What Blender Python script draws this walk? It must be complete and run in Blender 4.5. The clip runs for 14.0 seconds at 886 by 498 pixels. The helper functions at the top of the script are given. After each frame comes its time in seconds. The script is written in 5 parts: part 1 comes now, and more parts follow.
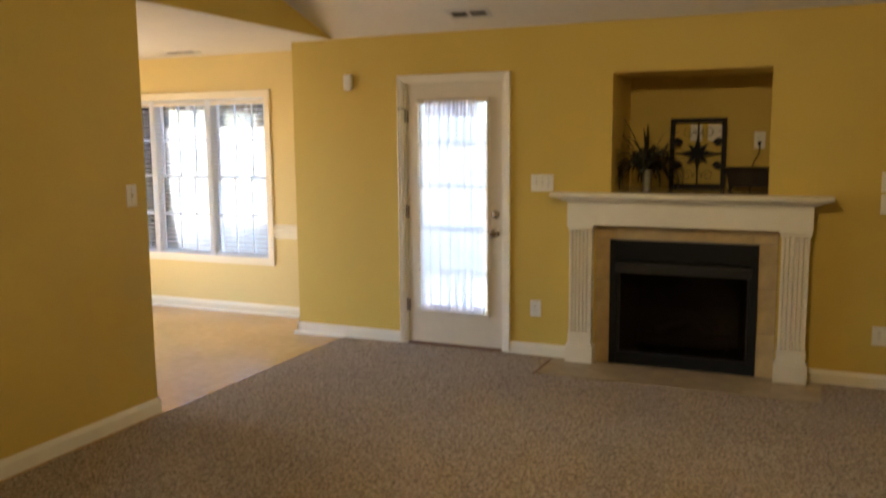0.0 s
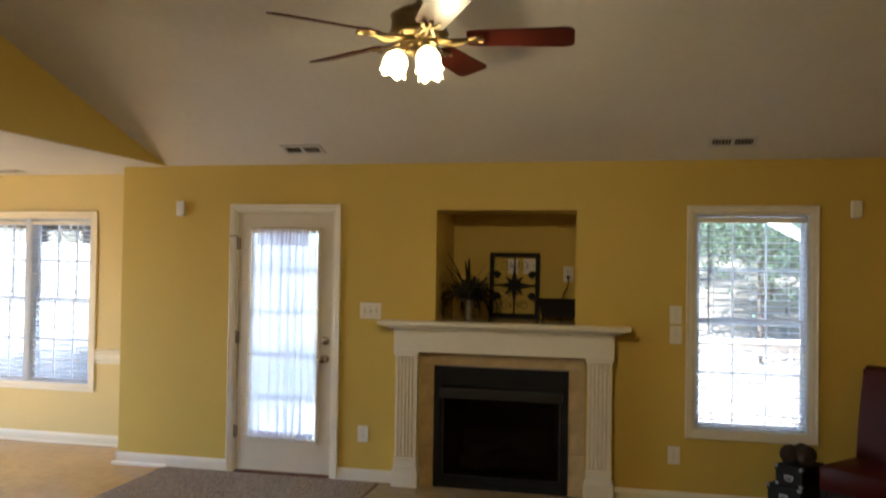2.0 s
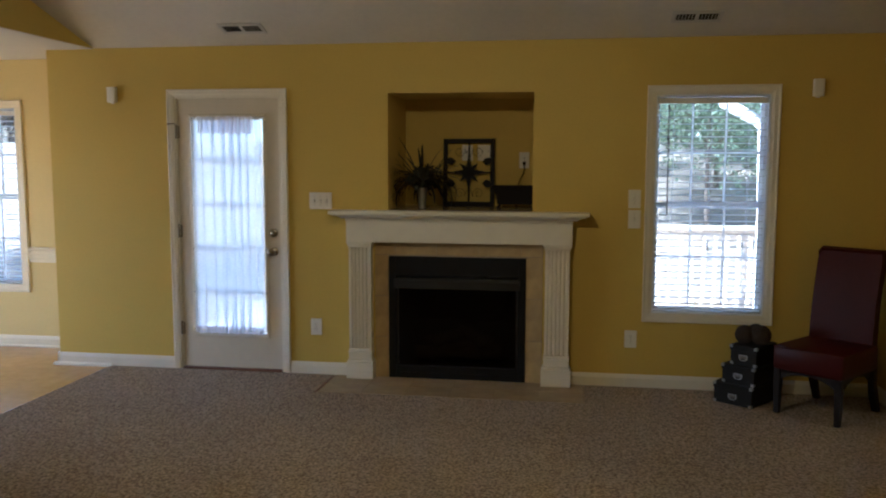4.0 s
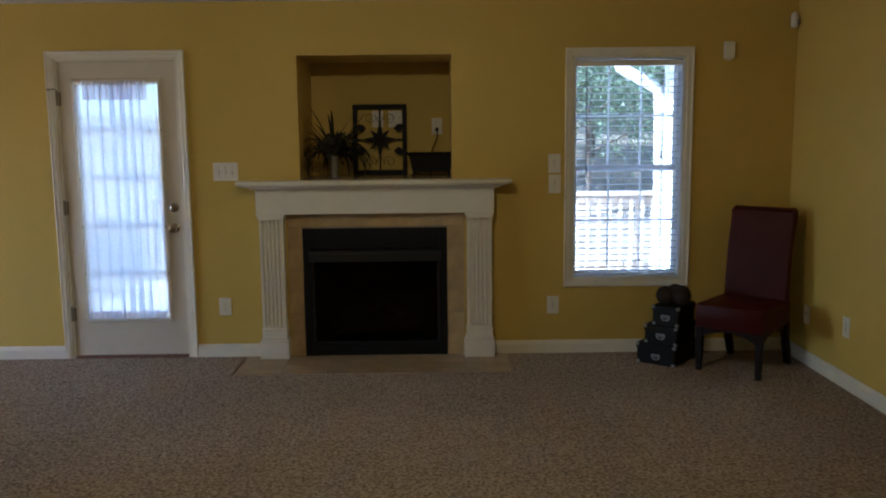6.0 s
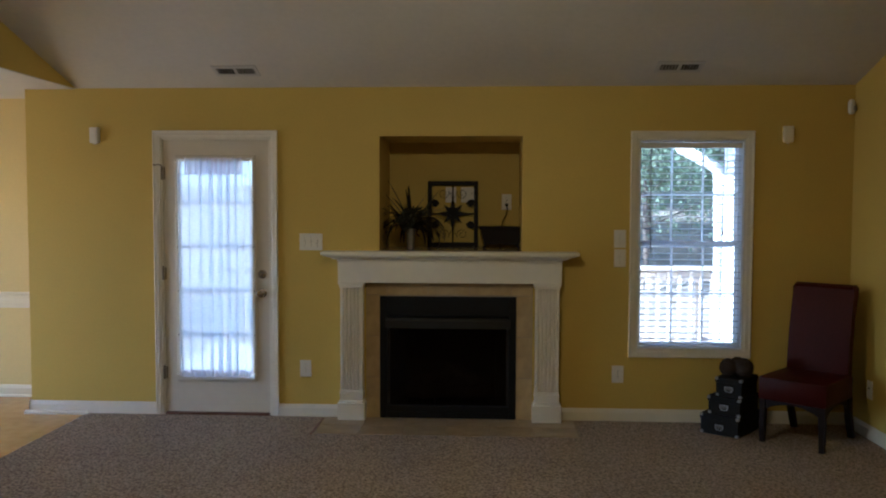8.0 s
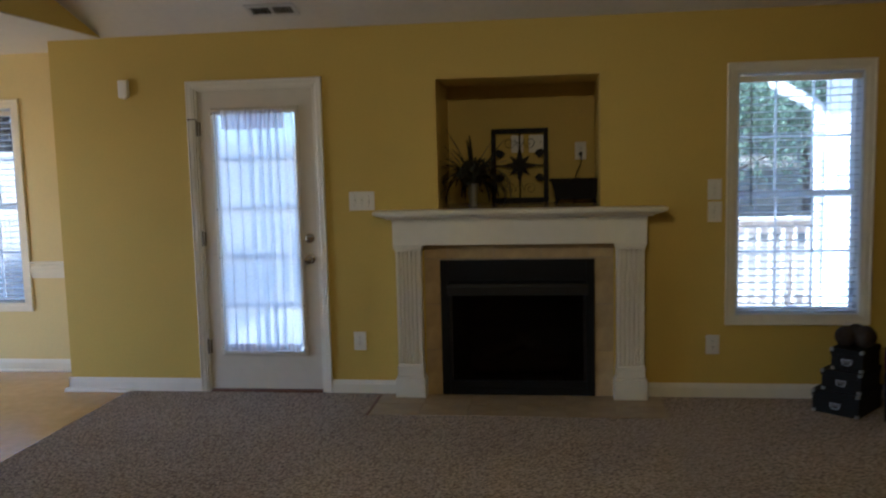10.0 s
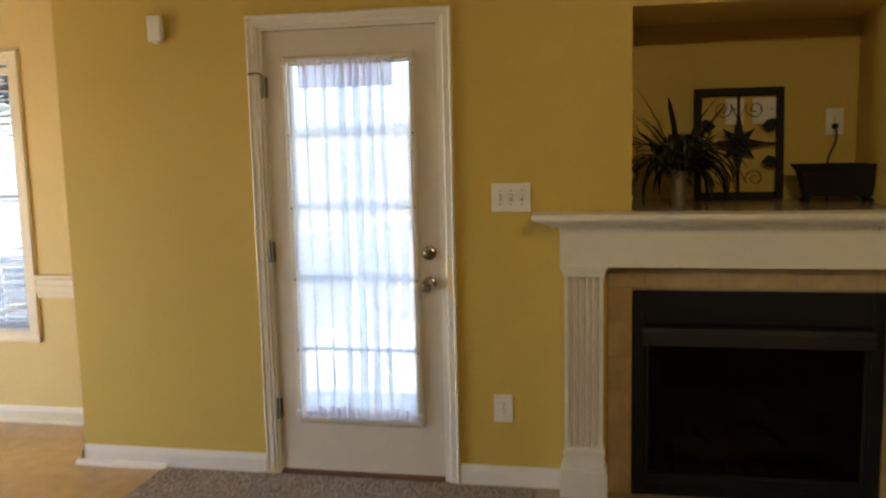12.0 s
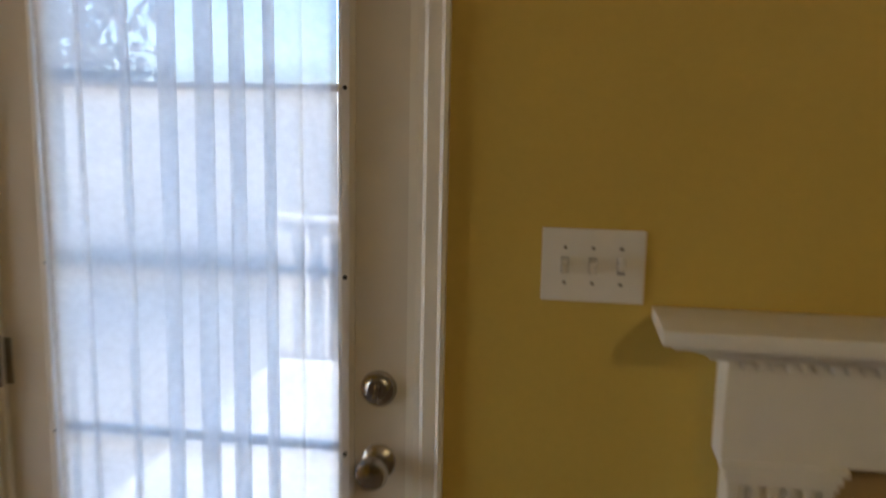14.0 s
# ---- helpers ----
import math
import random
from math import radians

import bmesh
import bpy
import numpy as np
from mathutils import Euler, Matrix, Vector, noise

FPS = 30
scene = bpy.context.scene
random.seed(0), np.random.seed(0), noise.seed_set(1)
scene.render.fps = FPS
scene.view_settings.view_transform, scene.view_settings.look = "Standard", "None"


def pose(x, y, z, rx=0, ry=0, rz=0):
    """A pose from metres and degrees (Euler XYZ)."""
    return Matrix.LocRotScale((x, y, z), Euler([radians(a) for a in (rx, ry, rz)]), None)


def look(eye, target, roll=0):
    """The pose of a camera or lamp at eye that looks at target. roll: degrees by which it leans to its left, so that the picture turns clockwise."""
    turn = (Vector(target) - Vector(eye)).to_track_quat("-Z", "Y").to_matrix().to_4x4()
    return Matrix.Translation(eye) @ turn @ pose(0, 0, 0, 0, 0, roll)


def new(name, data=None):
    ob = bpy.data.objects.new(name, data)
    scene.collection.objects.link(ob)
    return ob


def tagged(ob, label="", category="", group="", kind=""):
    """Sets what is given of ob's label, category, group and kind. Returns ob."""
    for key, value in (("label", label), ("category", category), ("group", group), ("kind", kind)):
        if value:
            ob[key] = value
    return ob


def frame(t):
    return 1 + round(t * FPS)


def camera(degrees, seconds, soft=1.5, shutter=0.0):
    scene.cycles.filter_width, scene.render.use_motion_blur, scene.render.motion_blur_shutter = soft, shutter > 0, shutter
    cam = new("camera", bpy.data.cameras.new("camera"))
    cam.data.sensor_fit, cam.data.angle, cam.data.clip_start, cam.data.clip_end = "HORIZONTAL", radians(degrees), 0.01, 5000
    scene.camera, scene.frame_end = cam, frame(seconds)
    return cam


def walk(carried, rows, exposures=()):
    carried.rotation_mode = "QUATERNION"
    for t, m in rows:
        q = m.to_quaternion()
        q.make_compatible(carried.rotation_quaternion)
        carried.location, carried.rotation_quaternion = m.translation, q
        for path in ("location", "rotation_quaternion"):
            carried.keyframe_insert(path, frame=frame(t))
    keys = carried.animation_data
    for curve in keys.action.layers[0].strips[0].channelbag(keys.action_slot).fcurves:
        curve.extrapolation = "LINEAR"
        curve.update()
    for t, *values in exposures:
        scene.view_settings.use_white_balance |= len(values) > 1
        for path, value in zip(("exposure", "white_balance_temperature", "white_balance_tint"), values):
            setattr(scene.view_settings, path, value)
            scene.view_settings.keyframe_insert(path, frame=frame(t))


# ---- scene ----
cam = camera(56.0, 14.0, soft=2.0, shutter=0.5)
PATH = [
    (0, (0.24, -0.931, 1.62), (-0.555, 0.886, 1.363), -0.5),
    (0.5, (0.277, -1.032, 1.646), (-0.511, 0.806, 1.596), -0.2),
    (1, (0.301, -1.115, 1.673), (-0.473, 0.726, 1.777), 0.2),
    (1.5, (0.339, -1.158, 1.682), (-0.281, 0.74, 1.8), -0.1),
    (2, (0.378, -1.137, 1.678), (-0.057, 0.815, 1.713), 0.9),
    (2.5, (0.384, -1.105, 1.659), (-0.055, 0.842, 1.533), 0.6),
    (3, (0.377, -1.079, 1.604), (-0.063, 0.859, 1.386), -0.4),
    (3.2, (0.361, -1.073, 1.605), (-0.055, 0.871, 1.386), -0.2),
    (5.3, (0.026, -0.707, 1.561), (-0.086, 1.28, 1.36), -1.7),
    (5.5, (-0.029, -0.721, 1.536), (-0.103, 1.264, 1.295), -1.8),
    (6, (-0.11, -0.757, 1.553), (-0.094, 1.224, 1.278), -0.6),
    (6.5, (-0.103, -0.849, 1.56), (-0.145, 1.135, 1.312), -0.9),
    (7, (-0.118, -0.959, 1.592), (-0.24, 1.024, 1.362), -0.3),
    (7.5, (-0.199, -1.066, 1.581), (-0.308, 0.927, 1.446), 0.2),
    (7.7, (-0.249, -1.107, 1.577), (-0.347, 0.888, 1.474), 0.2),
    (9.8, (-0.276, -0.536, 1.569), (-0.518, 1.442, 1.391), -1.3),
    (10, (-0.315, -0.412, 1.566), (-0.571, 1.56, 1.353), -1.4),
    (10.5, (-0.519, 0.007, 1.6), (-0.836, 1.961, 1.314), -1.3),
    (11, (-0.685, 0.429, 1.575), (-1.064, 2.375, 1.312), -1.9),
    (11.5, (-0.924, 0.893, 1.592), (-1.358, 2.823, 1.299), -1.9),
    (12, (-1.144, 1.411, 1.548), (-1.53, 3.357, 1.295), -1.3),
    (12.5, (-1.269, 1.994, 1.557), (-1.687, 3.939, 1.355), -3.7),
    (13, (-1.436, 2.521, 1.508), (-1.743, 4.48, 1.245), -1.4),
    (13.5, (-1.498, 3.065, 1.528), (-1.79, 5.018, 1.214), -2.9),
    (14, (-1.595, 3.598, 1.553), (-1.889, 5.55, 1.234), 1.1),
]
EXPOSURES = [(0, 3.09, 5410, 10), (0.5, 3.09, 5350, 10), (1.5, 3.03, 5210, 9), (2.5, 2.73, 4990, 9), (3, 2.65, 4890, 9), (5.5, 2.39, 4510, 9), (7, 2.37, 4510, 9), (7.5, 2.41, 4510, 9), (10, 2.23, 4410, 9), (10.5, 1.96, 4390, 8), (11, 1.9, 4560, 8), (11.5, 2.77, 5110, 9), (12.5, 2.88, 5450, 9), (13, 2.94, 5550, 10), (13.5, 2.63, 5300, 11), (14, 2.26, 5130, 12)]
SHADE_GLOW = 1.7
BULB = 2.3
walk(cam, [(t, look(eye, target, roll)) for t, eye, target, roll in PATH], EXPOSURES)

# ---- world and light ----
world = bpy.data.worlds.new("sky")
scene.world = world
world.use_nodes = True
SUN_EL, SUN_AZ = 46.0, 245.0          # degrees; azimuth clockwise from +y
sky = world.node_tree.nodes.new("ShaderNodeTexSky")
sky.sky_type, sky.sun_disc = "NISHITA", False
sky.sun_elevation, sky.sun_rotation = radians(SUN_EL), radians(SUN_AZ)
world.node_tree.links.new(sky.outputs[0], world.node_tree.nodes["Background"].inputs[0])
world.node_tree.nodes["Background"].inputs[1].default_value = 0.15
sun_data = bpy.data.lights.new("sun", "SUN")
sun_data.energy, sun_data.angle, sun_data.color = 5.0, radians(0.5), (1.0, 0.95, 0.87)
sun = new("sun", sun_data)
s_el, s_az = radians(SUN_EL), radians(SUN_AZ)
toward_sun = Vector((math.sin(s_az) * math.cos(s_el), math.cos(s_az) * math.cos(s_el), math.sin(s_el)))
sun.matrix_world = look(toward_sun * 40, (0, 0, 0))
# added area lamp, as daylight from the kitchen's unseen side opening
side_data = bpy.data.lights.new("kitchen_daylight_fill", "AREA")
side_data.shape, side_data.size, side_data.size_y = "RECTANGLE", 1.7, 1.9
side_data.energy, side_data.color, side_data.spread = 1.2, (1.0, 0.93, 0.82), radians(130)
side = new("kitchen_daylight_fill", side_data)
side.matrix_world = look((-6.96, 3.2, 1.03), (-5.4, 3.6, 1.03))


# ---- materials ----
def material(name, color, rough=0.6, metal=0.0, var=0.12, scale=40.0, big=1.5, bump=0.1, bump_scale=None, dist=0.002, other=None, random_by=0.0, sharp=0.0, spec=0.5):
    """Colour with two scales of variation, and a fine relief."""
    m = bpy.data.materials.new(name)
    m.use_nodes = True
    nt = m.node_tree
    b = nt.nodes["Principled BSDF"]
    b.inputs["Roughness"].default_value, b.inputs["Metallic"].default_value = rough, metal
    b.inputs["Specular IOR Level"].default_value = spec
    tc = nt.nodes.new("ShaderNodeTexCoord")
    n1, n2 = nt.nodes.new("ShaderNodeTexNoise"), nt.nodes.new("ShaderNodeTexNoise")
    for n, s, d in ((n1, scale, 6), (n2, big, 3)):
        n.inputs["Scale"].default_value, n.inputs["Detail"].default_value = s, d
        nt.links.new(tc.outputs["Object"], n.inputs["Vector"])
    mix1 = nt.nodes.new("ShaderNodeMix")
    mix1.data_type = "RGBA"
    dark = [c * (1 - 2.2 * var) for c in color] if other is None else other
    light = [min(1, c * (1 + 1.2 * var)) for c in color] if other is None else color
    mix1.inputs[6].default_value, mix1.inputs[7].default_value = (*dark, 1), (*light, 1)
    fac = n1.outputs["Fac"]
    if sharp:
        ms = nt.nodes.new("ShaderNodeMapRange")
        ms.inputs[1].default_value, ms.inputs[2].default_value = 0.5 - sharp, 0.5 + sharp
        nt.links.new(fac, ms.inputs[0])
        fac = ms.outputs[0]
    nt.links.new(fac, mix1.inputs[0])
    hsv = nt.nodes.new("ShaderNodeHueSaturation")
    mr = nt.nodes.new("ShaderNodeMapRange")
    mr.inputs[1].default_value, mr.inputs[2].default_value = 0.3, 0.7
    mr.inputs[3].default_value, mr.inputs[4].default_value = 1 - var, 1 + var
    nt.links.new(n2.outputs["Fac"], mr.inputs[0])
    value = mr.outputs[0]
    if random_by:
        oi = nt.nodes.new("ShaderNodeObjectInfo")
        rr = nt.nodes.new("ShaderNodeMapRange")
        rr.inputs[3].default_value, rr.inputs[4].default_value = 1 - random_by, 1 + random_by
        mul = nt.nodes.new("ShaderNodeMath")
        mul.operation = "MULTIPLY"
        nt.links.new(oi.outputs["Random"], rr.inputs[0])
        nt.links.new(rr.outputs[0], mul.inputs[0])
        nt.links.new(value, mul.inputs[1])
        value = mul.outputs[0]
    nt.links.new(value, hsv.inputs["Value"])
    nt.links.new(mix1.outputs[2], hsv.inputs["Color"])
    nt.links.new(hsv.outputs[0], b.inputs["Base Color"])
    if bump:
        nb = nt.nodes.new("ShaderNodeTexNoise")
        nb.inputs["Scale"].default_value, nb.inputs["Detail"].default_value = bump_scale or scale * 2, 4
        bp = nt.nodes.new("ShaderNodeBump")
        bp.inputs["Strength"].default_value, bp.inputs["Distance"].default_value = bump, dist
        nt.links.new(tc.outputs["Object"], nb.inputs["Vector"])
        nt.links.new(nb.outputs["Fac"], bp.inputs["Height"])
        nt.links.new(bp.outputs[0], b.inputs["Normal"])
    return m


WALL = material("yellow_paint", (0.60, 0.432, 0.07), 0.62, var=0.03, scale=60, big=0.8, bump=0.12, bump_scale=220, dist=0.001)
# the yellow wall paint made paler, for the kitchen's brighter daylight
KITCHEN_WALL = material("daylit_yellow_paint", (0.72, 0.56, 0.21), 0.62, var=0.03, scale=60, big=0.8, bump=0.12, bump_scale=220, dist=0.001)
CEILING = material("ceiling_paint", (0.65, 0.61, 0.54), 0.9, var=0.04, scale=25, big=1.2, bump=0.5, bump_scale=35, dist=0.004)
TRIM = material("white_trim_paint", (0.80, 0.75, 0.63), 0.38, var=0.03, scale=18, big=1.0, bump=0.04, bump_scale=90, dist=0.001)
# white trim with the kitchen's yellowish light tinted into its colour
KITCHEN_TRIM = material("warm_lit_trim_paint", (0.79, 0.70, 0.49), 0.4, var=0.03, scale=18, big=1.0, bump=0.04, bump_scale=90, dist=0.001)
DOOR_PAINT = material("door_paint", (0.70, 0.635, 0.51), 0.42, var=0.03, scale=14, big=1.0, bump=0.05, bump_scale=120, dist=0.001)
PLASTIC = material("white_plastic", (0.80, 0.76, 0.67), 0.35, var=0.02, scale=30, bump=0.0)
CARPET = material("carpet", (0.51, 0.412, 0.315), 1.0, var=0.10, scale=64, big=1.1, bump=1.0, bump_scale=82, dist=0.016, other=(0.11, 0.08, 0.056), sharp=0.19)
VINYL = material("vinyl_floor", (0.56, 0.355, 0.125), 0.24, var=0.12, scale=13, big=1.3, bump=0.08, bump_scale=40, dist=0.001, other=(0.45, 0.275, 0.09), sharp=0.26)
TILE = material("beige_tile", (0.47, 0.345, 0.16), 0.36, var=0.14, scale=16, big=5, bump=0.08, bump_scale=60, dist=0.001, random_by=0.07)
# the beige tile darkened, for the dim grazing light on the hearth
TILE_FLOOR = material("dimmed_hearth_tile", (0.33, 0.25, 0.145), 0.34, var=0.14, scale=16, big=5, bump=0.08, bump_scale=60, dist=0.001, random_by=0.07)
SMOKED = material("smoked_trim", (0.05, 0.04, 0.03), 0.4, 0.6, var=0.1, scale=40, bump=0.02)
# black metal lightened a little, as if the sloped hood catches light
HOODBLACK = material("lit_hood_metal", (0.018, 0.016, 0.013), 0.5, 0.0, spec=0.35, var=0.15, scale=60, bump=0.03)
GROUT = material("grout", (0.36, 0.29, 0.2), 0.9, var=0.1, scale=80)
BLACK = material("black_metal", (0.008, 0.0078, 0.008), 0.6, 0.0, spec=0.22, var=0.15, scale=60, bump=0.03)
FIREBRICK = material("dark_lining", (0.022, 0.018, 0.015), 0.95, var=0.25, scale=20, bump=0.3, dist=0.004)
LOG = material("ceramic_log", (0.05, 0.04, 0.033), 0.95, var=0.25, scale=25, bump=0.7, dist=0.008)
BRASS = material("aged_brass", (0.30, 0.22, 0.10), 0.35, 0.9, var=0.1, scale=40, bump=0.02)
NICKEL = material("satin_nickel", (0.50, 0.46, 0.40), 0.24, 1.0, var=0.06, scale=40, bump=0.01)
HINGE = material("tarnished_hinge", (0.30, 0.26, 0.20), 0.45, 0.9, var=0.1, scale=60, bump=0.02)
GALV = material("galvanised_steel", (0.46, 0.46, 0.44), 0.34, 0.9, var=0.2, scale=35, bump=0.06)
BRONZE = material("dark_bronze", (0.24, 0.18, 0.115), 0.35, 0.9, var=0.12, scale=60, bump=0.02)
CHERRY = material("cherry_blade", (0.06, 0.010, 0.005), 0.4, spec=0.1, var=0.2, scale=14, big=4, bump=0.03)
LEATHER = material("red_leather", (0.056, 0.0055, 0.004), 0.42, spec=0.14, var=0.16, scale=60, big=3, bump=0.25, bump_scale=260, dist=0.001)
DARKWOOD = material("espresso_wood", (0.012, 0.007, 0.006), 0.5, spec=0.2, var=0.2, scale=30, bump=0.05)
BOXBLACK = material("black_leatherette", (0.007, 0.0065, 0.0065), 0.6, spec=0.2, var=0.2, scale=80, bump=0.2, dist=0.001)
WICKER = material("brown_wicker", (0.042, 0.026, 0.017), 0.8, var=0.25, scale=70, bump=0.6, dist=0.004)
IRON = material("wrought_iron", (0.010, 0.007, 0.006), 0.6, 0.0, spec=0.25, var=0.2, scale=60, bump=0.1)
LEAF = material("plant_leaf", (0.024, 0.026, 0.012), 0.5, var=0.25, scale=30, bump=0.05)
COUNTER = material("niche_slab", (0.33, 0.265, 0.18), 0.2, var=0.15, scale=25, bump=0.02)
BRONZEWOOD = material("dark_threshold", (0.17, 0.075, 0.04), 0.5, var=0.2, scale=20, bump=0.05)
DARK = material("dark_gap", (0.02, 0.018, 0.016), 0.9, var=0.1, bump=0.0)
SIDING = material("white_siding", (0.80, 0.79, 0.76), 0.55, var=0.03, scale=20, bump=0.03)
DECKWOOD = material("weathered_deck", (0.70, 0.61, 0.51), 0.8, var=0.15, scale=12, big=2, bump=0.2, dist=0.002, random_by=0.12)
GROUND = material("leaf_litter", (0.32, 0.27, 0.215), 0.95, var=0.3, scale=5, big=0.5, bump=0.8, bump_scale=14, dist=0.05, other=(0.2, 0.15, 0.09))
BARK = material("bark", (0.13, 0.10, 0.075), 0.95, var=0.25, scale=9, bump=0.6, dist=0.02)

FALL = material("far_woods", (0.12, 0.095, 0.065), 0.8, var=0.35, scale=2.5, big=0.4, bump=0.0)


def glass_material():
    m = bpy.data.materials.new("window_glass")
    m.use_nodes = True
    nt = m.node_tree
    nt.nodes.clear()
    out, mix = nt.nodes.new("ShaderNodeOutputMaterial"), nt.nodes.new("ShaderNodeMixShader")
    tr, gl, fr = nt.nodes.new("ShaderNodeBsdfTransparent"), nt.nodes.new("ShaderNodeBsdfGlossy"), nt.nodes.new("ShaderNodeFresnel")
    tr.inputs[0].default_value = (0.93, 0.95, 0.96, 1)
    gl.inputs["Roughness"].default_value = 0.02
    nt.links.new(fr.outputs[0], mix.inputs[0])
    nt.links.new(tr.outputs[0], mix.inputs[1])
    nt.links.new(gl.outputs[0], mix.inputs[2])
    nt.links.new(mix.outputs[0], out.inputs[0])
    return m


def cloth_material(name, color, open_part, translucency=0.6):
    m = bpy.data.materials.new(name)
    m.use_nodes = True
    nt = m.node_tree
    nt.nodes.clear()
    out = nt.nodes.new("ShaderNodeOutputMaterial")
    df, tl, tr = nt.nodes.new("ShaderNodeBsdfDiffuse"), nt.nodes.new("ShaderNodeBsdfTranslucent"), nt.nodes.new("ShaderNodeBsdfTransparent")
    a, b = nt.nodes.new("ShaderNodeMixShader"), nt.nodes.new("ShaderNodeMixShader")
    tc, w = nt.nodes.new("ShaderNodeTexCoord"), nt.nodes.new("ShaderNodeTexNoise")
    w.inputs["Scale"].default_value = 60
    mr = nt.nodes.new("ShaderNodeMapRange")
    mr.inputs[3].default_value, mr.inputs[4].default_value = open_part * 0.5, open_part * 1.5
    nt.links.new(tc.outputs["Object"], w.inputs["Vector"])
    nt.links.new(w.outputs["Fac"], mr.inputs[0])
    df.inputs[0].default_value = tl.inputs[0].default_value = (*color, 1)
    a.inputs[0].default_value = translucency
    nt.links.new(df.outputs[0], a.inputs[1])
    nt.links.new(tl.outputs[0], a.inputs[2])
    nt.links.new(mr.outputs[0], b.inputs[0])
    nt.links.new(a.outputs[0], b.inputs[1])
    nt.links.new(tr.outputs[0], b.inputs[2])
    nt.links.new(b.outputs[0], out.inputs[0])
    return m


def shade_material():
    m = bpy.data.materials.new("lit_frosted_glass")
    m.use_nodes = True
    b = m.node_tree.nodes["Principled BSDF"]
    b.inputs["Base Color"].default_value = (0.9, 0.8, 0.6, 1)
    b.inputs["Roughness"].default_value = 0.4
    b.inputs["Emission Color"].default_value = (1.0, 0.70, 0.26, 1)
    b.inputs["Emission Strength"].default_value = SHADE_GLOW
    return m


GLASS = glass_material()
SMOKE = glass_material()
SMOKE.name = "smoked_fire_glass"
SMOKE.node_tree.nodes["Transparent BSDF"].inputs[0].default_value = (0.62, 0.57, 0.50, 1)
SMOKE.node_tree.nodes["Glossy BSDF"].inputs["Roughness"].default_value = 0.06
SMOKE.node_tree.nodes["Fresnel"].inputs["IOR"].default_value = 1.22
SHEER = cloth_material("sheer_curtain", (0.95, 0.97, 1.0), 0.17, 0.98)
HEADING = cloth_material("sheer_heading", (0.84, 0.80, 0.84), 0.10, 0.9)
SLAT = cloth_material("blind_slat", (0.93, 0.94, 0.95), 0.12, 0.6)
VINYL_SASH = cloth_material("white_vinyl", (0.88, 0.90, 0.93), 0.0, 0.42)
# slats let part of the view through, standing in for window glare
SLAT.node_tree.nodes["Map Range"].inputs[3].default_value = 0.25
SLAT.node_tree.nodes["Map Range"].inputs[4].default_value = 0.35
SHADEGLASS = shade_material()
GREENS = cloth_material("foliage", (0.24, 0.29, 0.19), 0.0, 0.55)


# ---- mesh helpers ----
def put_box(bm, x0, x1, y0, y1, z0, z1, bevel=0.0, m=None):
    r = bmesh.ops.create_cube(bm, size=1)["verts"]
    mat = Matrix.LocRotScale(((x0 + x1) / 2, (y0 + y1) / 2, (z0 + z1) / 2), None, (abs(x1 - x0), abs(y1 - y0), abs(z1 - z0)))
    bmesh.ops.transform(bm, matrix=(m or Matrix()) @ mat, verts=r)
    if bevel:
        edges = list({e for v in r for e in v.link_edges})
        bmesh.ops.bevel(bm, geom=edges, offset=bevel, segments=2, profile=0.6, affect="EDGES", clamp_overlap=True)
    return bm


def box(x0, x1, y0, y1, z0, z1, bevel=0.0):
    return put_box(bmesh.new(), x0, x1, y0, y1, z0, z1, bevel)


def put_rod(bm, a, b, r0, r1=None, n=12):
    a, b = Vector(a), Vector(b)
    d = b - a
    m = Matrix.Translation((a + b) / 2) @ d.to_track_quat("Z", "Y").to_matrix().to_4x4()
    bmesh.ops.create_cone(bm, cap_ends=True, segments=n, radius1=r0, radius2=r0 if r1 is None else r1, depth=d.length, matrix=m)
    return bm


def put_turned(bm, profile, n=24, m=None, wave=None):
    """A turned body from (radius, height) pairs about z."""
    rings = []
    for i, (r, z) in enumerate(profile):
        ring = []
        for k in range(n):
            a = 2 * math.pi * k / n
            rr, zz = (r, z) if wave is None else wave(i, a, r, z)
            ring.append(bm.verts.new((m or Matrix()) @ Vector((rr * math.cos(a), rr * math.sin(a), zz))))
        rings.append(ring)
    for p, q in zip(rings, rings[1:]):
        for k in range(n):
            bm.faces.new((p[k], p[(k + 1) % n], q[(k + 1) % n], q[k]))
    if profile[0][0] > 1e-4:
        bm.faces.new(list(reversed(rings[0])))
    if profile[-1][0] > 1e-4 and wave is None:
        bm.faces.new(rings[-1])
    return bm


def put_path(bm, pts, r, n=8):
    """A tube along points."""
    pts = [Vector(p) for p in pts]
    rings = []
    for i, p in enumerate(pts):
        d = (pts[min(i + 1, len(pts) - 1)] - pts[max(i - 1, 0)]).normalized()
        q = d.to_track_quat("Z", "Y")
        rr = r[i] if isinstance(r, (list, tuple)) else r
        rings.append([bm.verts.new(p + q @ Vector((rr * math.cos(2 * math.pi * k / n), rr * math.sin(2 * math.pi * k / n), 0))) for k in range(n)])
    for a, b in zip(rings, rings[1:]):
        for k in range(n):
            bm.faces.new((a[k], a[(k + 1) % n], b[(k + 1) % n], b[k]))
    bm.faces.new(list(reversed(rings[0])))
    bm.faces.new(rings[-1])
    return bm


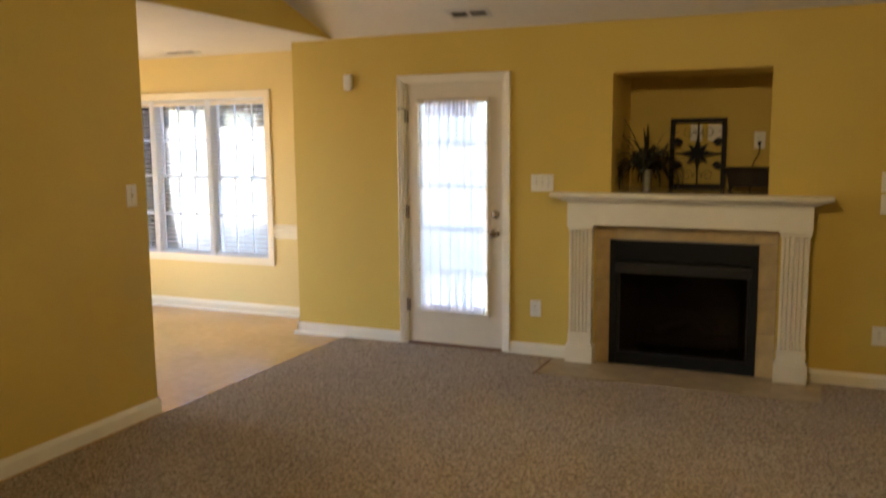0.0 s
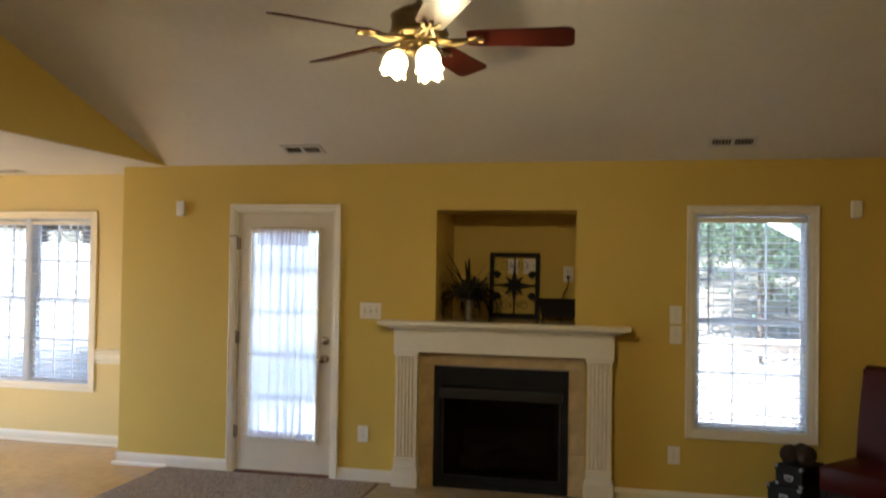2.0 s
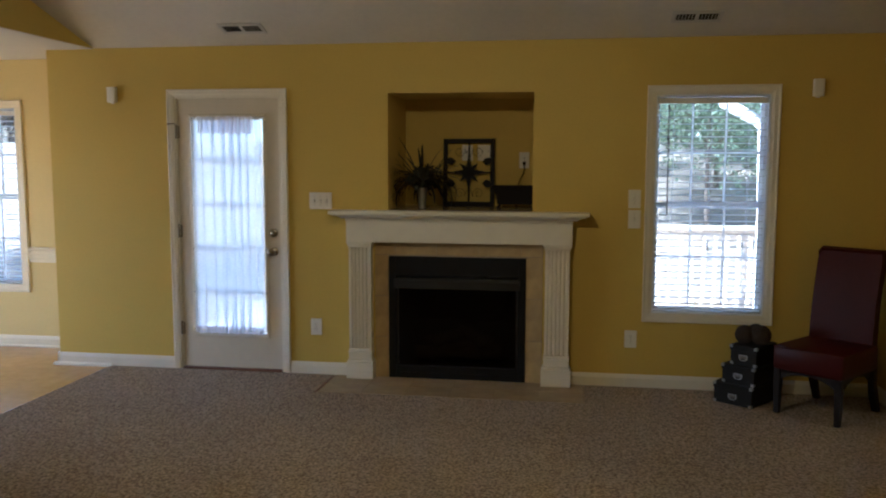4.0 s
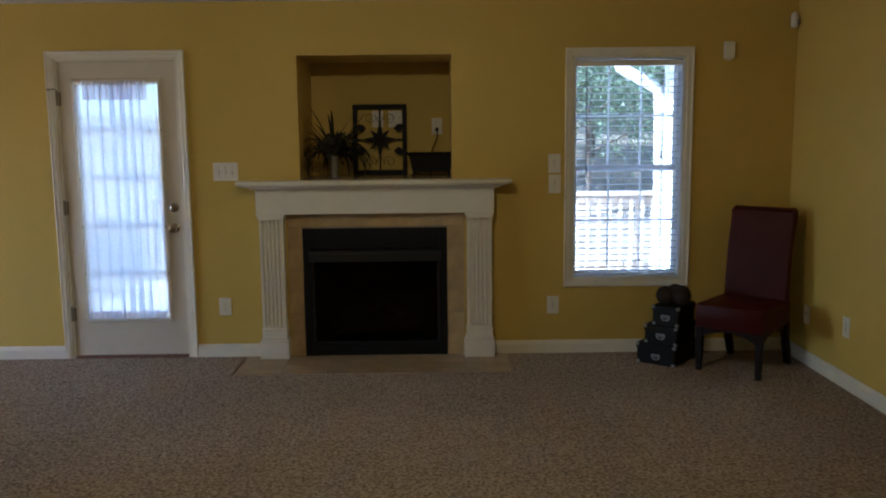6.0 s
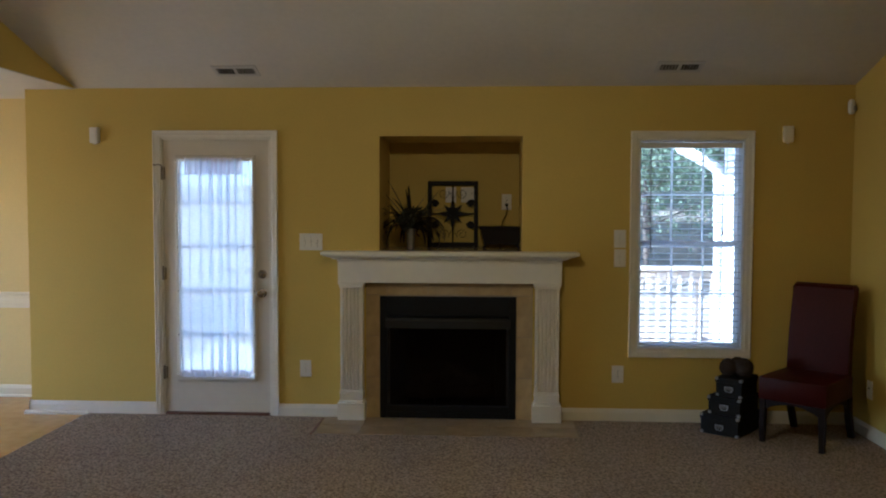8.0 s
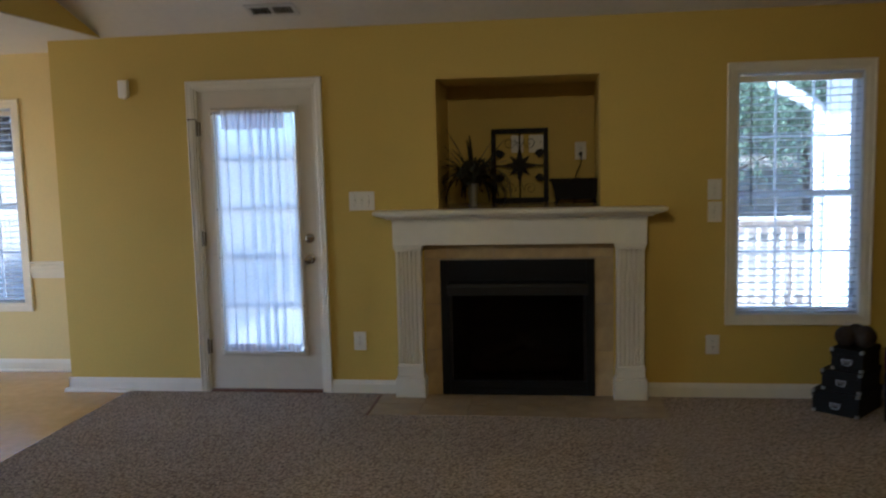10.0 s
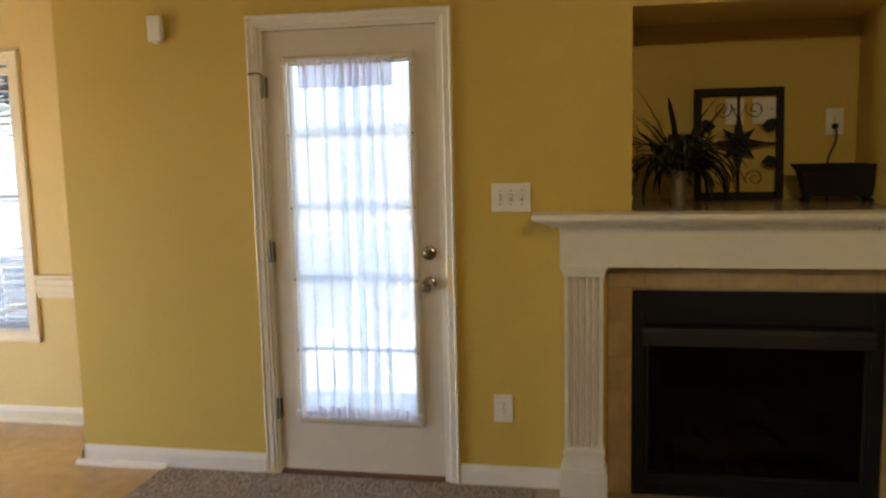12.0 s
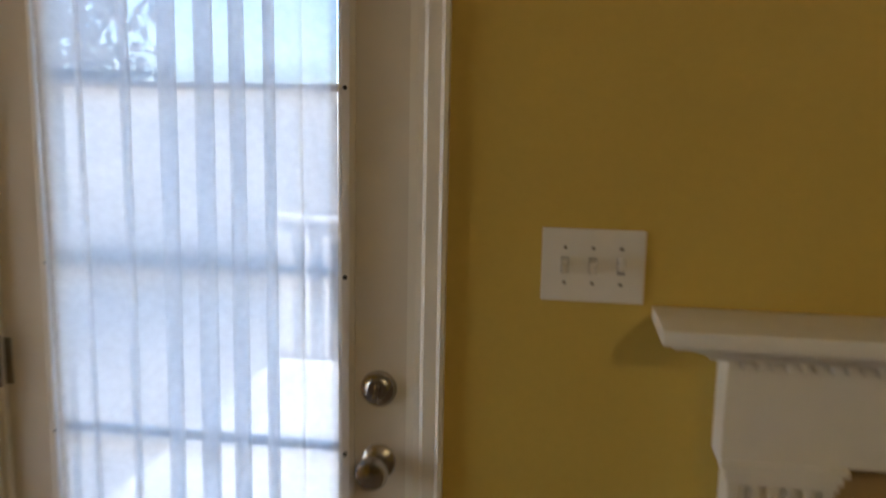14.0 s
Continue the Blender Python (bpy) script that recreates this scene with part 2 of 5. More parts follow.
def put_profile(bm, profile, start, along, out, up, ends=True):
    """Extrude a (depth, height) profile from start along a vector."""
    start, along, out, up = Vector(start), Vector(along), Vector(out), Vector(up)
    a = [bm.verts.new(start + out * d + up * h) for d, h in profile]
    b = [bm.verts.new(start + along + out * d + up * h) for d, h in profile]
    n = len(profile)
    for k in range(n):
        bm.faces.new((a[k], a[(k + 1) % n], b[(k + 1) % n], b[k]))
    if ends:
        bm.faces.new(list(reversed(a)))
        bm.faces.new(b)
    return bm


def put_prism(bm, corners, axis, lo, hi):
    """A polygon drawn in the other two axes, extruded along x, y or z."""
    def at(c, v):
        return {"x": (v, c[0], c[1]), "y": (c[0], v, c[1]), "z": (c[0], c[1], v)}[axis]
    a = [bm.verts.new(at(c, lo)) for c in corners]
    b = [bm.verts.new(at(c, hi)) for c in corners]
    n = len(corners)
    for k in range(n):
        bm.faces.new((a[k], a[(k + 1) % n], b[(k + 1) % n], b[k]))
    bm.faces.new(list(reversed(a)))
    bm.faces.new(b)
    return bm


def put_wall(bm, x0, x1, y0, y1, z0, z1, holes):
    """A wall along x with through holes (x0, x1, z0, z1)."""
    xs = sorted({x0, x1, *[h[0] for h in holes], *[h[1] for h in holes]})
    zs = sorted({z0, z1, *[h[2] for h in holes], *[h[3] for h in holes]})
    full = {}
    for i in range(len(xs) - 1):
        for j in range(len(zs) - 1):
            cx, cz = (xs[i] + xs[i + 1]) / 2, (zs[j] + zs[j + 1]) / 2
            full[i, j] = not any(h[0] < cx < h[1] and h[2] < cz < h[3] for h in holes)
    made = {}

    def v(x, y, z):
        k = (round(x, 5), round(y, 5), round(z, 5))
        if k not in made:
            made[k] = bm.verts.new(k)
        return made[k]
    for (i, j), f in full.items():
        if not f:
            continue
        a, b, c, d = xs[i], xs[i + 1], zs[j], zs[j + 1]
        bm.faces.new((v(a, y0, c), v(b, y0, c), v(b, y0, d), v(a, y0, d)))
        bm.faces.new((v(b, y1, c), v(a, y1, c), v(a, y1, d), v(b, y1, d)))
        if not full.get((i - 1, j)):
            bm.faces.new((v(a, y1, c), v(a, y0, c), v(a, y0, d), v(a, y1, d)))
        if not full.get((i + 1, j)):
            bm.faces.new((v(b, y0, c), v(b, y1, c), v(b, y1, d), v(b, y0, d)))
        if not full.get((i, j - 1)):
            bm.faces.new((v(a, y1, c), v(b, y1, c), v(b, y0, c), v(a, y0, c)))
        if not full.get((i, j + 1)):
            bm.faces.new((v(a, y0, d), v(b, y0, d), v(b, y1, d), v(a, y1, d)))
    return bm


def link(name, bm, mat, smooth=False):
    bmesh.ops.recalc_face_normals(bm, faces=bm.faces)
    me = bpy.data.meshes.new(name)
    bm.to_mesh(me)
    bm.free()
    me.materials.append(mat)
    if smooth:
        me.polygons.foreach_set("use_smooth", [True] * len(me.polygons))
        me.set_sharp_from_angle(angle=radians(40))
    return new(name, me)


def part(name, bm, mat, parent, label="", smooth=False):
    ob = link(name, bm, mat, smooth)
    ob.parent = parent
    if label:
        tagged(ob, label)
    return ob


def piece(name, me, parent, m):
    ob = new(name, me)
    ob.parent, ob.matrix_basis = parent, m
    return ob


def thing(name, label, category, m=None, group="", kind=""):
    ob = new(name)
    ob.empty_display_size = 0.1
    if m is not None:
        ob.matrix_basis = m
    return tagged(ob, label, category, group, kind)


def structure(name, bm, mat, label, category, smooth=False):
    return tagged(link(name, bm, mat, smooth), label, category, "", "structure")


# ---- the shell of the house ----
WY, XL, XR, YB = 5.0, -3.31, 2.35, -4.6      # fireplace wall, side walls, back wall
RIDGE_Y, RIDGE_Z, EAVE_Z, FLAT_Y = 2.53, 3.19, 2.44, 0.07
KY, KX, KS = 5.52, -6.9, 0.2                 # kitchen's window wall, far side, near wall
DOOR = (-2.678, -1.852, 0.0, 2.074)
NICHE = (-1.042, 0.004, 1.245, 2.084)
FIRE = (-1.034, -0.038, 0.0, 0.905)
WIN = (0.842, 1.592, 0.540, 2.054)
KWIN = (-6.346, -4.362, 0.540, 2.034)

structure("wall_north", put_wall(bmesh.new(), -3.70, XR, WY, WY + 0.15, -0.3, 2.47, [DOOR, NICHE, FIRE, WIN]), WALL,
          "yellow painted drywall around fireplace, glazed door and window", "wall")
structure("wall_return", put_box(box(-3.70, -3.58, WY + 0.15, KY + 0.15, -0.3, 2.47), -3.703, -3.70, WY + 0.002, KY, -0.3, 2.43), KITCHEN_WALL, "short yellow painted return wall beside the kitchen window, paled as by daylight", "wall")
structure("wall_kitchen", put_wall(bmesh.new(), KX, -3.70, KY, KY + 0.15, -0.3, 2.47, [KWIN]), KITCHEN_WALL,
          "yellow painted kitchen wall around a row of three windows, paled as by daylight", "wall")
structure("wall_west", put_prism(bmesh.new(), [(YB, -0.3), (2.85, -0.3), (2.85, EAVE_Z), (WY, EAVE_Z), (WY, EAVE_Z + 0.01), (RIDGE_Y, RIDGE_Z + 0.01),
          (FLAT_Y, EAVE_Z + 0.01), (YB, EAVE_Z + 0.01)], "x", XL - 0.12, XL), WALL, "yellow painted side wall with gable above the kitchen opening", "wall")
structure("wall_east", put_prism(bmesh.new(), [(YB, -0.3), (WY + 0.15, -0.3), (WY + 0.15, EAVE_Z), (WY, EAVE_Z + 0.01), (RIDGE_Y, RIDGE_Z + 0.01),
          (FLAT_Y, EAVE_Z + 0.01), (YB, EAVE_Z + 0.01)], "x", XR, XR + 0.12), WALL, "yellow painted side wall behind the red chair", "wall")
# unseen back wall, set far back to keep the room dimmer
structure("wall_south", box(XL - 0.12, XR + 0.12, YB - 0.12, YB, -0.3, 2.6), WALL, "plain yellow painted unseen wall closing the room", "wall")
# unseen wall; its opening is added to let sun and sky brighten the kitchen
bm = bmesh.new()
for y0, y1, z0, z1 in ((KS - 0.12, 2.2, -0.3, 2.47), (4.2, KY + 0.15, -0.3, 2.47), (2.2, 4.2, 2.03, 2.47), (2.2, 4.2, -0.3, 0.03)):
    put_box(bm, KX - 0.12, KX, y0, y1, z0, z1)
structure("wall_kitchen_west", bm, KITCHEN_WALL, "plain yellow painted kitchen wall, paled as by daylight", "wall")
structure("wall_kitchen_south", box(KX, XL - 0.12, KS - 0.12, KS, -0.3, 2.47), KITCHEN_WALL, "plain yellow painted kitchen wall, paled as by daylight", "wall")
t = 0.16
structure("ceiling", put_prism(bmesh.new(), [(WY + 0.15, EAVE_Z - 0.02), (WY, EAVE_Z), (RIDGE_Y, RIDGE_Z), (FLAT_Y, EAVE_Z), (YB - 0.12, EAVE_Z), (YB - 0.12, EAVE_Z + t),
          (FLAT_Y, EAVE_Z + t), (RIDGE_Y, RIDGE_Z + t), (WY + 0.15, EAVE_Z + t)], "x", XL - 0.0, XR + 0.12), CEILING,
          "off-white vaulted ceiling with a fine sprayed texture", "ceiling")
structure("ceiling_kitchen", put_prism(bmesh.new(), [(KX - 0.12, KS - 0.12), (XL - 0.12, KS - 0.12), (XL - 0.12, 2.85), (XL - 0.004, 2.85), (XL - 0.004, WY), (-3.58, WY),
          (-3.58, KY + 0.15), (KX - 0.12, KY + 0.15)], "z", EAVE_Z - 0.005, EAVE_Z + 0.16), CEILING, "flat white kitchen ceiling with a swirled texture", "ceiling")
HX0, HX1, HY0 = -1.448, 0.385, 4.52           # hearth
CX = -3.265                                    # edge of the carpet
structure("floor_carpet", put_prism(bmesh.new(), [(CX, YB), (XR, YB), (XR, WY), (HX1, WY), (HX1, HY0), (HX0, HY0), (HX0, WY), (CX, WY)], "z", -0.03, 0.004), CARPET,
          "beige and brown flecked cut-pile carpet", "floor")
structure("floor_kitchen", put_prism(bmesh.new(), [(KX, KS), (CX, KS), (CX, WY + 0.02), (-3.70, WY + 0.02), (-3.70, KY), (KX, KY)], "z", -0.03, -0.002), VINYL,
          "honey-coloured smooth vinyl kitchen floor", "floor")
structure("floor_slab", box(KX, XR, YB, KY + 0.15, -0.3, -0.031), GROUT, "concrete floor slab under carpet and vinyl", "floor")

# niche over the mantel
NB = 5.66
niche = thing("niche", "recessed yellow painted niche above the mantel", "niche", kind="structure")
part("back_wall", box(NICHE[0] - 0.05, NICHE[1] + 0.05, NB, NB + 0.05, NICHE[2] - 0.05, NICHE[3] + 0.05), WALL, niche)
part("side_wall", box(NICHE[0] - 0.05, NICHE[0], WY + 0.15, NB, NICHE[2] - 0.05, NICHE[3] + 0.05), WALL, niche)
part("side_wall", box(NICHE[1], NICHE[1] + 0.05, WY + 0.15, NB, NICHE[2] - 0.05, NICHE[3] + 0.05), WALL, niche)
part("soffit", box(NICHE[0], NICHE[1], WY + 0.15, NB, NICHE[3], NICHE[3] + 0.05), WALL, niche)
structure("niche_sill", box(NICHE[0] + 0.002, NICHE[1] - 0.002, WY - 0.02, NB - 0.002, NICHE[2] - 0.03, NICHE[2] + 0.001), COUNTER, "smooth beige slab at the bottom of the niche", "sill")

# baseboards
BASE = [(0, 0), (0.015, 0), (0.015, 0.068), (0.011, 0.078), (0.007, 0.088), (0.004, 0.095), (0, 0.095)]
SHOE = [(0.015, 0), (0.028, 0), (0.026, 0.01), (0.015, 0.016)]


def baseboard(start, along, out, label, shoe=False, mat=TRIM):
    bm = put_profile(bmesh.new(), BASE, start, along, out, (0, 0, 1))
    if shoe:
        put_profile(bm, SHOE, start, along, out, (0, 0, 1))
    structure("baseboard", bm, mat, label, "baseboard")


WB = "white painted baseboard along the yellow wall"
baseboard((-3.715, WY, 0), (0.98, 0, 0), (0, -1, 0), WB)
baseboard((-1.796, WY, 0), (0.456, 0, 0), (0, -1, 0), WB)
baseboard((0.292, WY, 0), (XR - 0.292, 0, 0), (0, -1, 0), WB)
baseboard((XR, YB, 0), (0, WY - YB - 0.015, 0), (-1, 0, 0), WB)
baseboard((XL, YB, 0), (0, 2.85 - YB, 0), (1, 0, 0), WB)
baseboard((XL - 0.12, 2.85, 0), (0.135, 0, 0), (0, 1, 0), WB)
baseboard((KX, KY, 0), (-3.70 - KX, 0, 0), (0, -1, 0), "white painted baseboard along the kitchen wall, tinted cream as by warm light", True, KITCHEN_TRIM)
baseboard((-3.70, WY - 0.015, 0), (0, KY - WY, 0), (-1, 0, 0), "white painted baseboard along the kitchen wall, tinted cream as by warm light", True, KITCHEN_TRIM)
structure("shoe_moulding", put_profile(bmesh.new(), [(0.0152, -0.002), (0.04, -0.002), (0.036, 0.012), (0.0152, 0.022)], (-3.74, WY, 0), (0.49, 0, 0), (0, -1, 0), (0, 0, 1)), TRIM,
          "white shoe moulding at the edge of the vinyl floor", "moulding")
# chair rail in the kitchen
RAIL = [(0, 0), (0.012, 0.002), (0.014, 0.03), (0.02, 0.036), (0.02, 0.07), (0.014, 0.075), (0.016, 0.1), (0.03, 0.115), (0.03, 0.13), (0, 0.13)]
structure("chair_rail", put_profile(bmesh.new(), RAIL, (-4.294, KY, 0.732), (0.594, 0, 0), (0, -1, 0), (0, 0, 1)), KITCHEN_TRIM, "white moulded chair rail beside the kitchen window, tinted cream as by warm light", "trim")
structure("chair_rail", put_profile(bmesh.new(), RAIL, (KX, KY, 0.732), (0.486, 0, 0), (0, -1, 0), (0, 0, 1)), KITCHEN_TRIM, "white moulded chair rail beside the kitchen window, tinted cream as by warm light", "trim")

# casing: stepped strips around an opening on a wall facing -y
CASE = [(0, 0), (0.0, 0.062), (0.017, 0.062), (0.019, 0.054), (0.014, 0.046), (0.013, 0.02), (0.009, 0.012), (0.008, 0)]


def casing(name, hole, y, width, bottom, label, mat=TRIM):
    x0, x1, z0, z1 = hole
    w = width
    k = w / 0.062
    bm = bmesh.new()

    def strip(pts_in, dirs_out):
        # mitred strip: inner edge line, moved outwards by the profile's height
        a = [bm.verts.new(Vector((pts_in[0][0], y - d, pts_in[0][1])) + Vector((dirs_out[0][0], 0, dirs_out[0][1])) * h * k) for d, h in CASE]
        b = [bm.verts.new(Vector((pts_in[1][0], y - d, pts_in[1][1])) + Vector((dirs_out[1][0], 0, dirs_out[1][1])) * h * k) for d, h in CASE]
        n = len(CASE)
        for i in range(n):
            bm.faces.new((a[i], a[(i + 1) % n], b[(i + 1) % n], b[i]))
        bm.faces.new(a)
        bm.faces.new(b)
    lo = (-1, -1) if bottom else (-1, 0)
    lo2 = (1, -1) if bottom else (1, 0)
    strip([(x0, z0), (x0, z1)], [lo, (-1, 1)])
    strip([(x0, z1), (x1, z1)], [(-1, 1), (1, 1)])
    strip([(x1, z1), (x1, z0)], [(1, 1), lo2])
    if bottom:
        strip([(x1, z0), (x0, z0)], [lo2, lo])
    return structure(name, bm, mat, label, "trim")


casing("door_casing", DOOR, WY, 0.053, False, "white moulded casing around the glazed door")
casing("window_casing", WIN, WY, 0.062, True, "white moulded picture-frame casing around the window")
casing("window_casing", KWIN, KY, 0.066, True, "white moulded picture-frame casing around the three kitchen windows, tinted cream as by warm light", KITCHEN_TRIM)


# ---- windows ----
def window_unit(name, x0, x1, z0, z1, yin, depth, label, s=0.024):
    """A double-hung sash window in an opening whose room face is at yin."""
    w = thing(name, label, "window", kind="structure")
    yo = yin + depth
    bm = bmesh.new()
    j = 0.012
    put_box(bm, x0, x0 + j, yin + 0.001, yo, z0, z1)
    put_box(bm, x1 - j, x1, yin + 0.001, yo, z0, z1)
    put_box(bm, x0 + j, x1 - j, yin + 0.001, yo, z1 - j, z1)
    put_box(bm, x0 + j, x1 - j, yin + 0.001, yo, z0, z0 + j)
    part("window_frame", bm, VINYL_SASH, w)
    zm = (z0 + z1) / 2
    for nm, a, b, y in (("upper_sash", zm - 0.018, z1 - j, yo - 0.032), ("lower_sash", z0 + j, zm + 0.018, yo - 0.066)):
        bm = bmesh.new()
        put_box(bm, x0 + j, x0 + j + s, y, y + 0.03, a, b, 0.003)
        put_box(bm, x1 - j - s, x1 - j, y, y + 0.03, a, b, 0.003)
        put_box(bm, x0 + j + s, x1 - j - s, y, y + 0.03, b - s, b, 0.003)
        put_box(bm, x0 + j + s, x1 - j - s, y, y + 0.03, a, a + s, 0.003)
        sash = part(nm, bm, VINYL_SASH, w)
        gx0, gx1, gz0, gz1 = x0 + j + s, x1 - j - s, a + s, b - s
        part("muntin", box(gx0, gx1, y + 0.009, y + 0.021, (gz0 + gz1) / 2 - 0.008, (gz0 + gz1) / 2 + 0.008), VINYL_SASH, sash)
        for k in (1, 2):
            xm = gx0 + (gx1 - gx0) * k / 3
            part("muntin", box(xm - 0.006, xm + 0.006, y + 0.0095, y + 0.0205, gz0, gz1), VINYL_SASH, sash)
        for k in range(3):
            for r in range(2):
                xa, xb = gx0 + (gx1 - gx0) * k / 3 + 0.008, gx0 + (gx1 - gx0) * (k + 1) / 3 - 0.008
                za, zb = gz0 + (gz1 - gz0) * r / 2 + (0.008 if r else 0), gz0 + (gz1 - gz0) * (r + 1) / 2 - (0 if r else 0.008)
                p = part("pane", box(xa, xb, y + 0.013, y + 0.017, za, zb), GLASS, sash)
                p.visible_shadow = False
    return w


def blind(x0, x1, z0, z1, y, wand, label):
    """A horizontal blind let down, slats open."""
    b = thing("window_blind", label, "blind", pose((x0 + x1) / 2, y, z1))
    w = x1 - x0
    part("headrail", box(-w / 2, w / 2, -0.024, 0.024, -0.036, 0, 0.004), TRIM, b)
    part("bottom_rail", box(-w / 2, w / 2, -0.022, 0.022, z0 - z1, z0 - z1 + 0.018, 0.004), SLATWHITE, b)
    bm = bmesh.new()
    ring = [(u, 0.0038 * (1 - (u / 0.024) ** 2)) for u in (-0.024, -0.012, 0.0, 0.012, 0.024)]
    prof = ring + [(u, v - 0.0026) for u, v in reversed(ring)]
    put_profile(bm, prof, (-w / 2 + 0.002, 0, 0), (w - 0.004, 0, 0), (0, 1, 0), (0, 0, 1))
    bmesh.ops.recalc_face_normals(bm, faces=bm.faces)
    me = bpy.data.meshes.new("slat")
    bm.to_mesh(me)
    bm.free()
    me.materials.append(SLATWHITE)
    n = int((z1 - z0 - 0.07) / 0.0445)
    for i in range(n):
        piece("slat", me, b, pose(0, 0, -0.062 - 0.0445 * (i + 0.5) * (z1 - z0 - 0.085) / (n * 0.0445), -2 + random.uniform(-2.5, 2.5), random.uniform(-0.15, 0.15), 0))
    for sx in (-1, 0, 1):
        x = sx * (w / 2 - 0.11)
        bm = bmesh.new()
        for yy in (-0.025, 0.025):
            put_rod(bm, (x, yy, -0.04), (x, yy, z0 - z1 + 0.01), 0.0011, n=5)
        part("ladder_cord", bm, SLATWHITE, b)
    tx = w / 2 - 0.13
    bm = put_rod(bmesh.new(), (tx, -0.034, -0.045), (tx, -0.034, -0.62), 0.0012, n=5)
    put_rod(bm, (tx, -0.034, -0.62), (tx, -0.034, -0.66), 0.004, 0.008, n=8)
    part("pull_cord", bm, WANDMAT, b, "thin pull cord with a tassel")
    if wand:
        part("wand", put_rod(bmesh.new(), (-w / 2 + 0.07, -0.032, -0.045), (-w / 2 + 0.075, -0.034, -0.80), 0.005, n=6), WANDMAT, b, "clear tilt wand")
    return b


SLATWHITE = SLAT
WANDMAT = material("wand_plastic", (0.16, 0.15, 0.14), 0.3, var=0.03, bump=0.0)
window_unit("window_1", *WIN, WY, 0.15, "white double-hung window with divided panes")
blind(WIN[0] + 0.015, WIN[1] - 0.015, WIN[2] + 0.022, WIN[3] - 0.022, WY + 0.042, True, "white horizontal blind let down with open slats in the window")
MULLIONS = ((-5.713, -5.675), (-5.032, -4.994))
edges = [KWIN[0], *[x for m in MULLIONS for x in m], KWIN[1]]
for k in range(3):
    a, b = edges[2 * k], edges[2 * k + 1]
    window_unit("window_%d" % (k + 2), a, b, KWIN[2], KWIN[3], KY, 0.122, "white double-hung kitchen window with divided panes", 0.014)
    blind(a + 0.014, b - 0.014, KWIN[2] + 0.022, KWIN[3] - 0.022, KY + 0.028, False, "white horizontal blind let down with open slats in the kitchen window")
for a, b in MULLIONS:
    structure("window_mullion", box(a, b, KY - 0.004, KY + 0.15, KWIN[2], KWIN[3], 0.003), VINYL_SASH, "white mullion between the kitchen windows", "trim")

# ---- the glazed door ----
DX0, DX1, DZ0, DZ1 = DOOR[0] + 0.0165, DOOR[1] - 0.0165, 0.022, 2.058
DF = WY + 0.014                                   # room face of the slab
GX0, GX1, GZ0, GZ1 = -2.552, -1.985, 0.275, 1.925
door = thing("door_1", "closed white glazed door with five wide panes", "door", kind="structure")
bm = put_wall(bmesh.new(), DX0, DX1, DF, DF + 0.044, DZ0, DZ1, [(GX0, GX1, GZ0, GZ1)])
part("slab", bm, DOOR_PAINT, door)
bm = bmesh.new()
put_box(bm, DOOR[0], DOOR[0] + 0.016, WY + 0.001, WY + 0.149, 0, DOOR[3])
put_box(bm, DOOR[1] - 0.016, DOOR[1], WY + 0.001, WY + 0.149, 0, DOOR[3])
put_box(bm, DOOR[0] + 0.016, DOOR[1] - 0.016, WY + 0.001, WY + 0.149, DOOR[3] - 0.014, DOOR[3])
part("jamb", bm, TRIM, door)
bm = bmesh.new()
put_box(bm, DOOR[0] + 0.016, DOOR[0] + 0.03, DF + 0.046, DF + 0.06, 0.0, DOOR[3] - 0.014)
put_box(bm, DOOR[1] - 0.03, DOOR[1] - 0.016, DF + 0.046, DF + 0.06, 0.0, DOOR[3] - 0.014)
put_box(bm, DOOR[0] + 0.03, DOOR[1] - 0.03, DF + 0.046, DF + 0.06, DOOR[3] - 0.035, DOOR[3] - 0.014)
part("weatherstrip", bm, DARK, door, "dark rubber weatherstrip")
part("threshold", box(DOOR[0] + 0.016, DOOR[1] - 0.016, WY - 0.012, WY + 0.149, 0.0, 0.02, 0.004), BRONZEWOOD, door, "dark worn wooden threshold")
bm = bmesh.new()
LITE = [(0, 0), (0.0, 0.03), (0.006, 0.03), (0.011, 0.022), (0.011, 0.008), (0.004, 0)]
for y, s in ((DF, -1), (DF + 0.044, 1)):
    pts = [(GX0, GZ0), (GX0, GZ1), (GX1, GZ1), (GX1, GZ0)]
    sg = [(-1, -1), (-1, 1), (1, 1), (1, -1)]
    for i in range(4):
        p, q, dp, dq = pts[i], pts[(i + 1) % 4], sg[i], sg[(i + 1) % 4]
        a = [bm.verts.new((p[0] + dp[0] * (h - 0.01), y + s * d, p[1] + dp[1] * (h - 0.01))) for d, h in LITE]
        b = [bm.verts.new((q[0] + dq[0] * (h - 0.01), y + s * d, q[1] + dq[1] * (h - 0.01))) for d, h in LITE]
        for k in range(len(LITE)):
            bm.faces.new((a[k], a[(k + 1) % len(LITE)], b[(k + 1) % len(LITE)], b[k]))
part("lite_frame", bm, DOOR_PAINT, door)
for r in range(1, 5):
    zm = GZ0 + (GZ1 - GZ0) * r / 5
    part("muntin", box(GX0, GX1, DF + 0.0125, DF + 0.0335, zm - 0.0065, zm + 0.0065), TRIM, door)
    bm = bmesh.new()
    for x in (GX0 - 0.004, GX1 + 0.004):
        put_rod(bm, (x, DF - 0.0125, zm), (x, DF - 0.0055, zm), 0.0042, n=10)
    part("grille_pin", bm, DARK, door, "small dark grille pins")
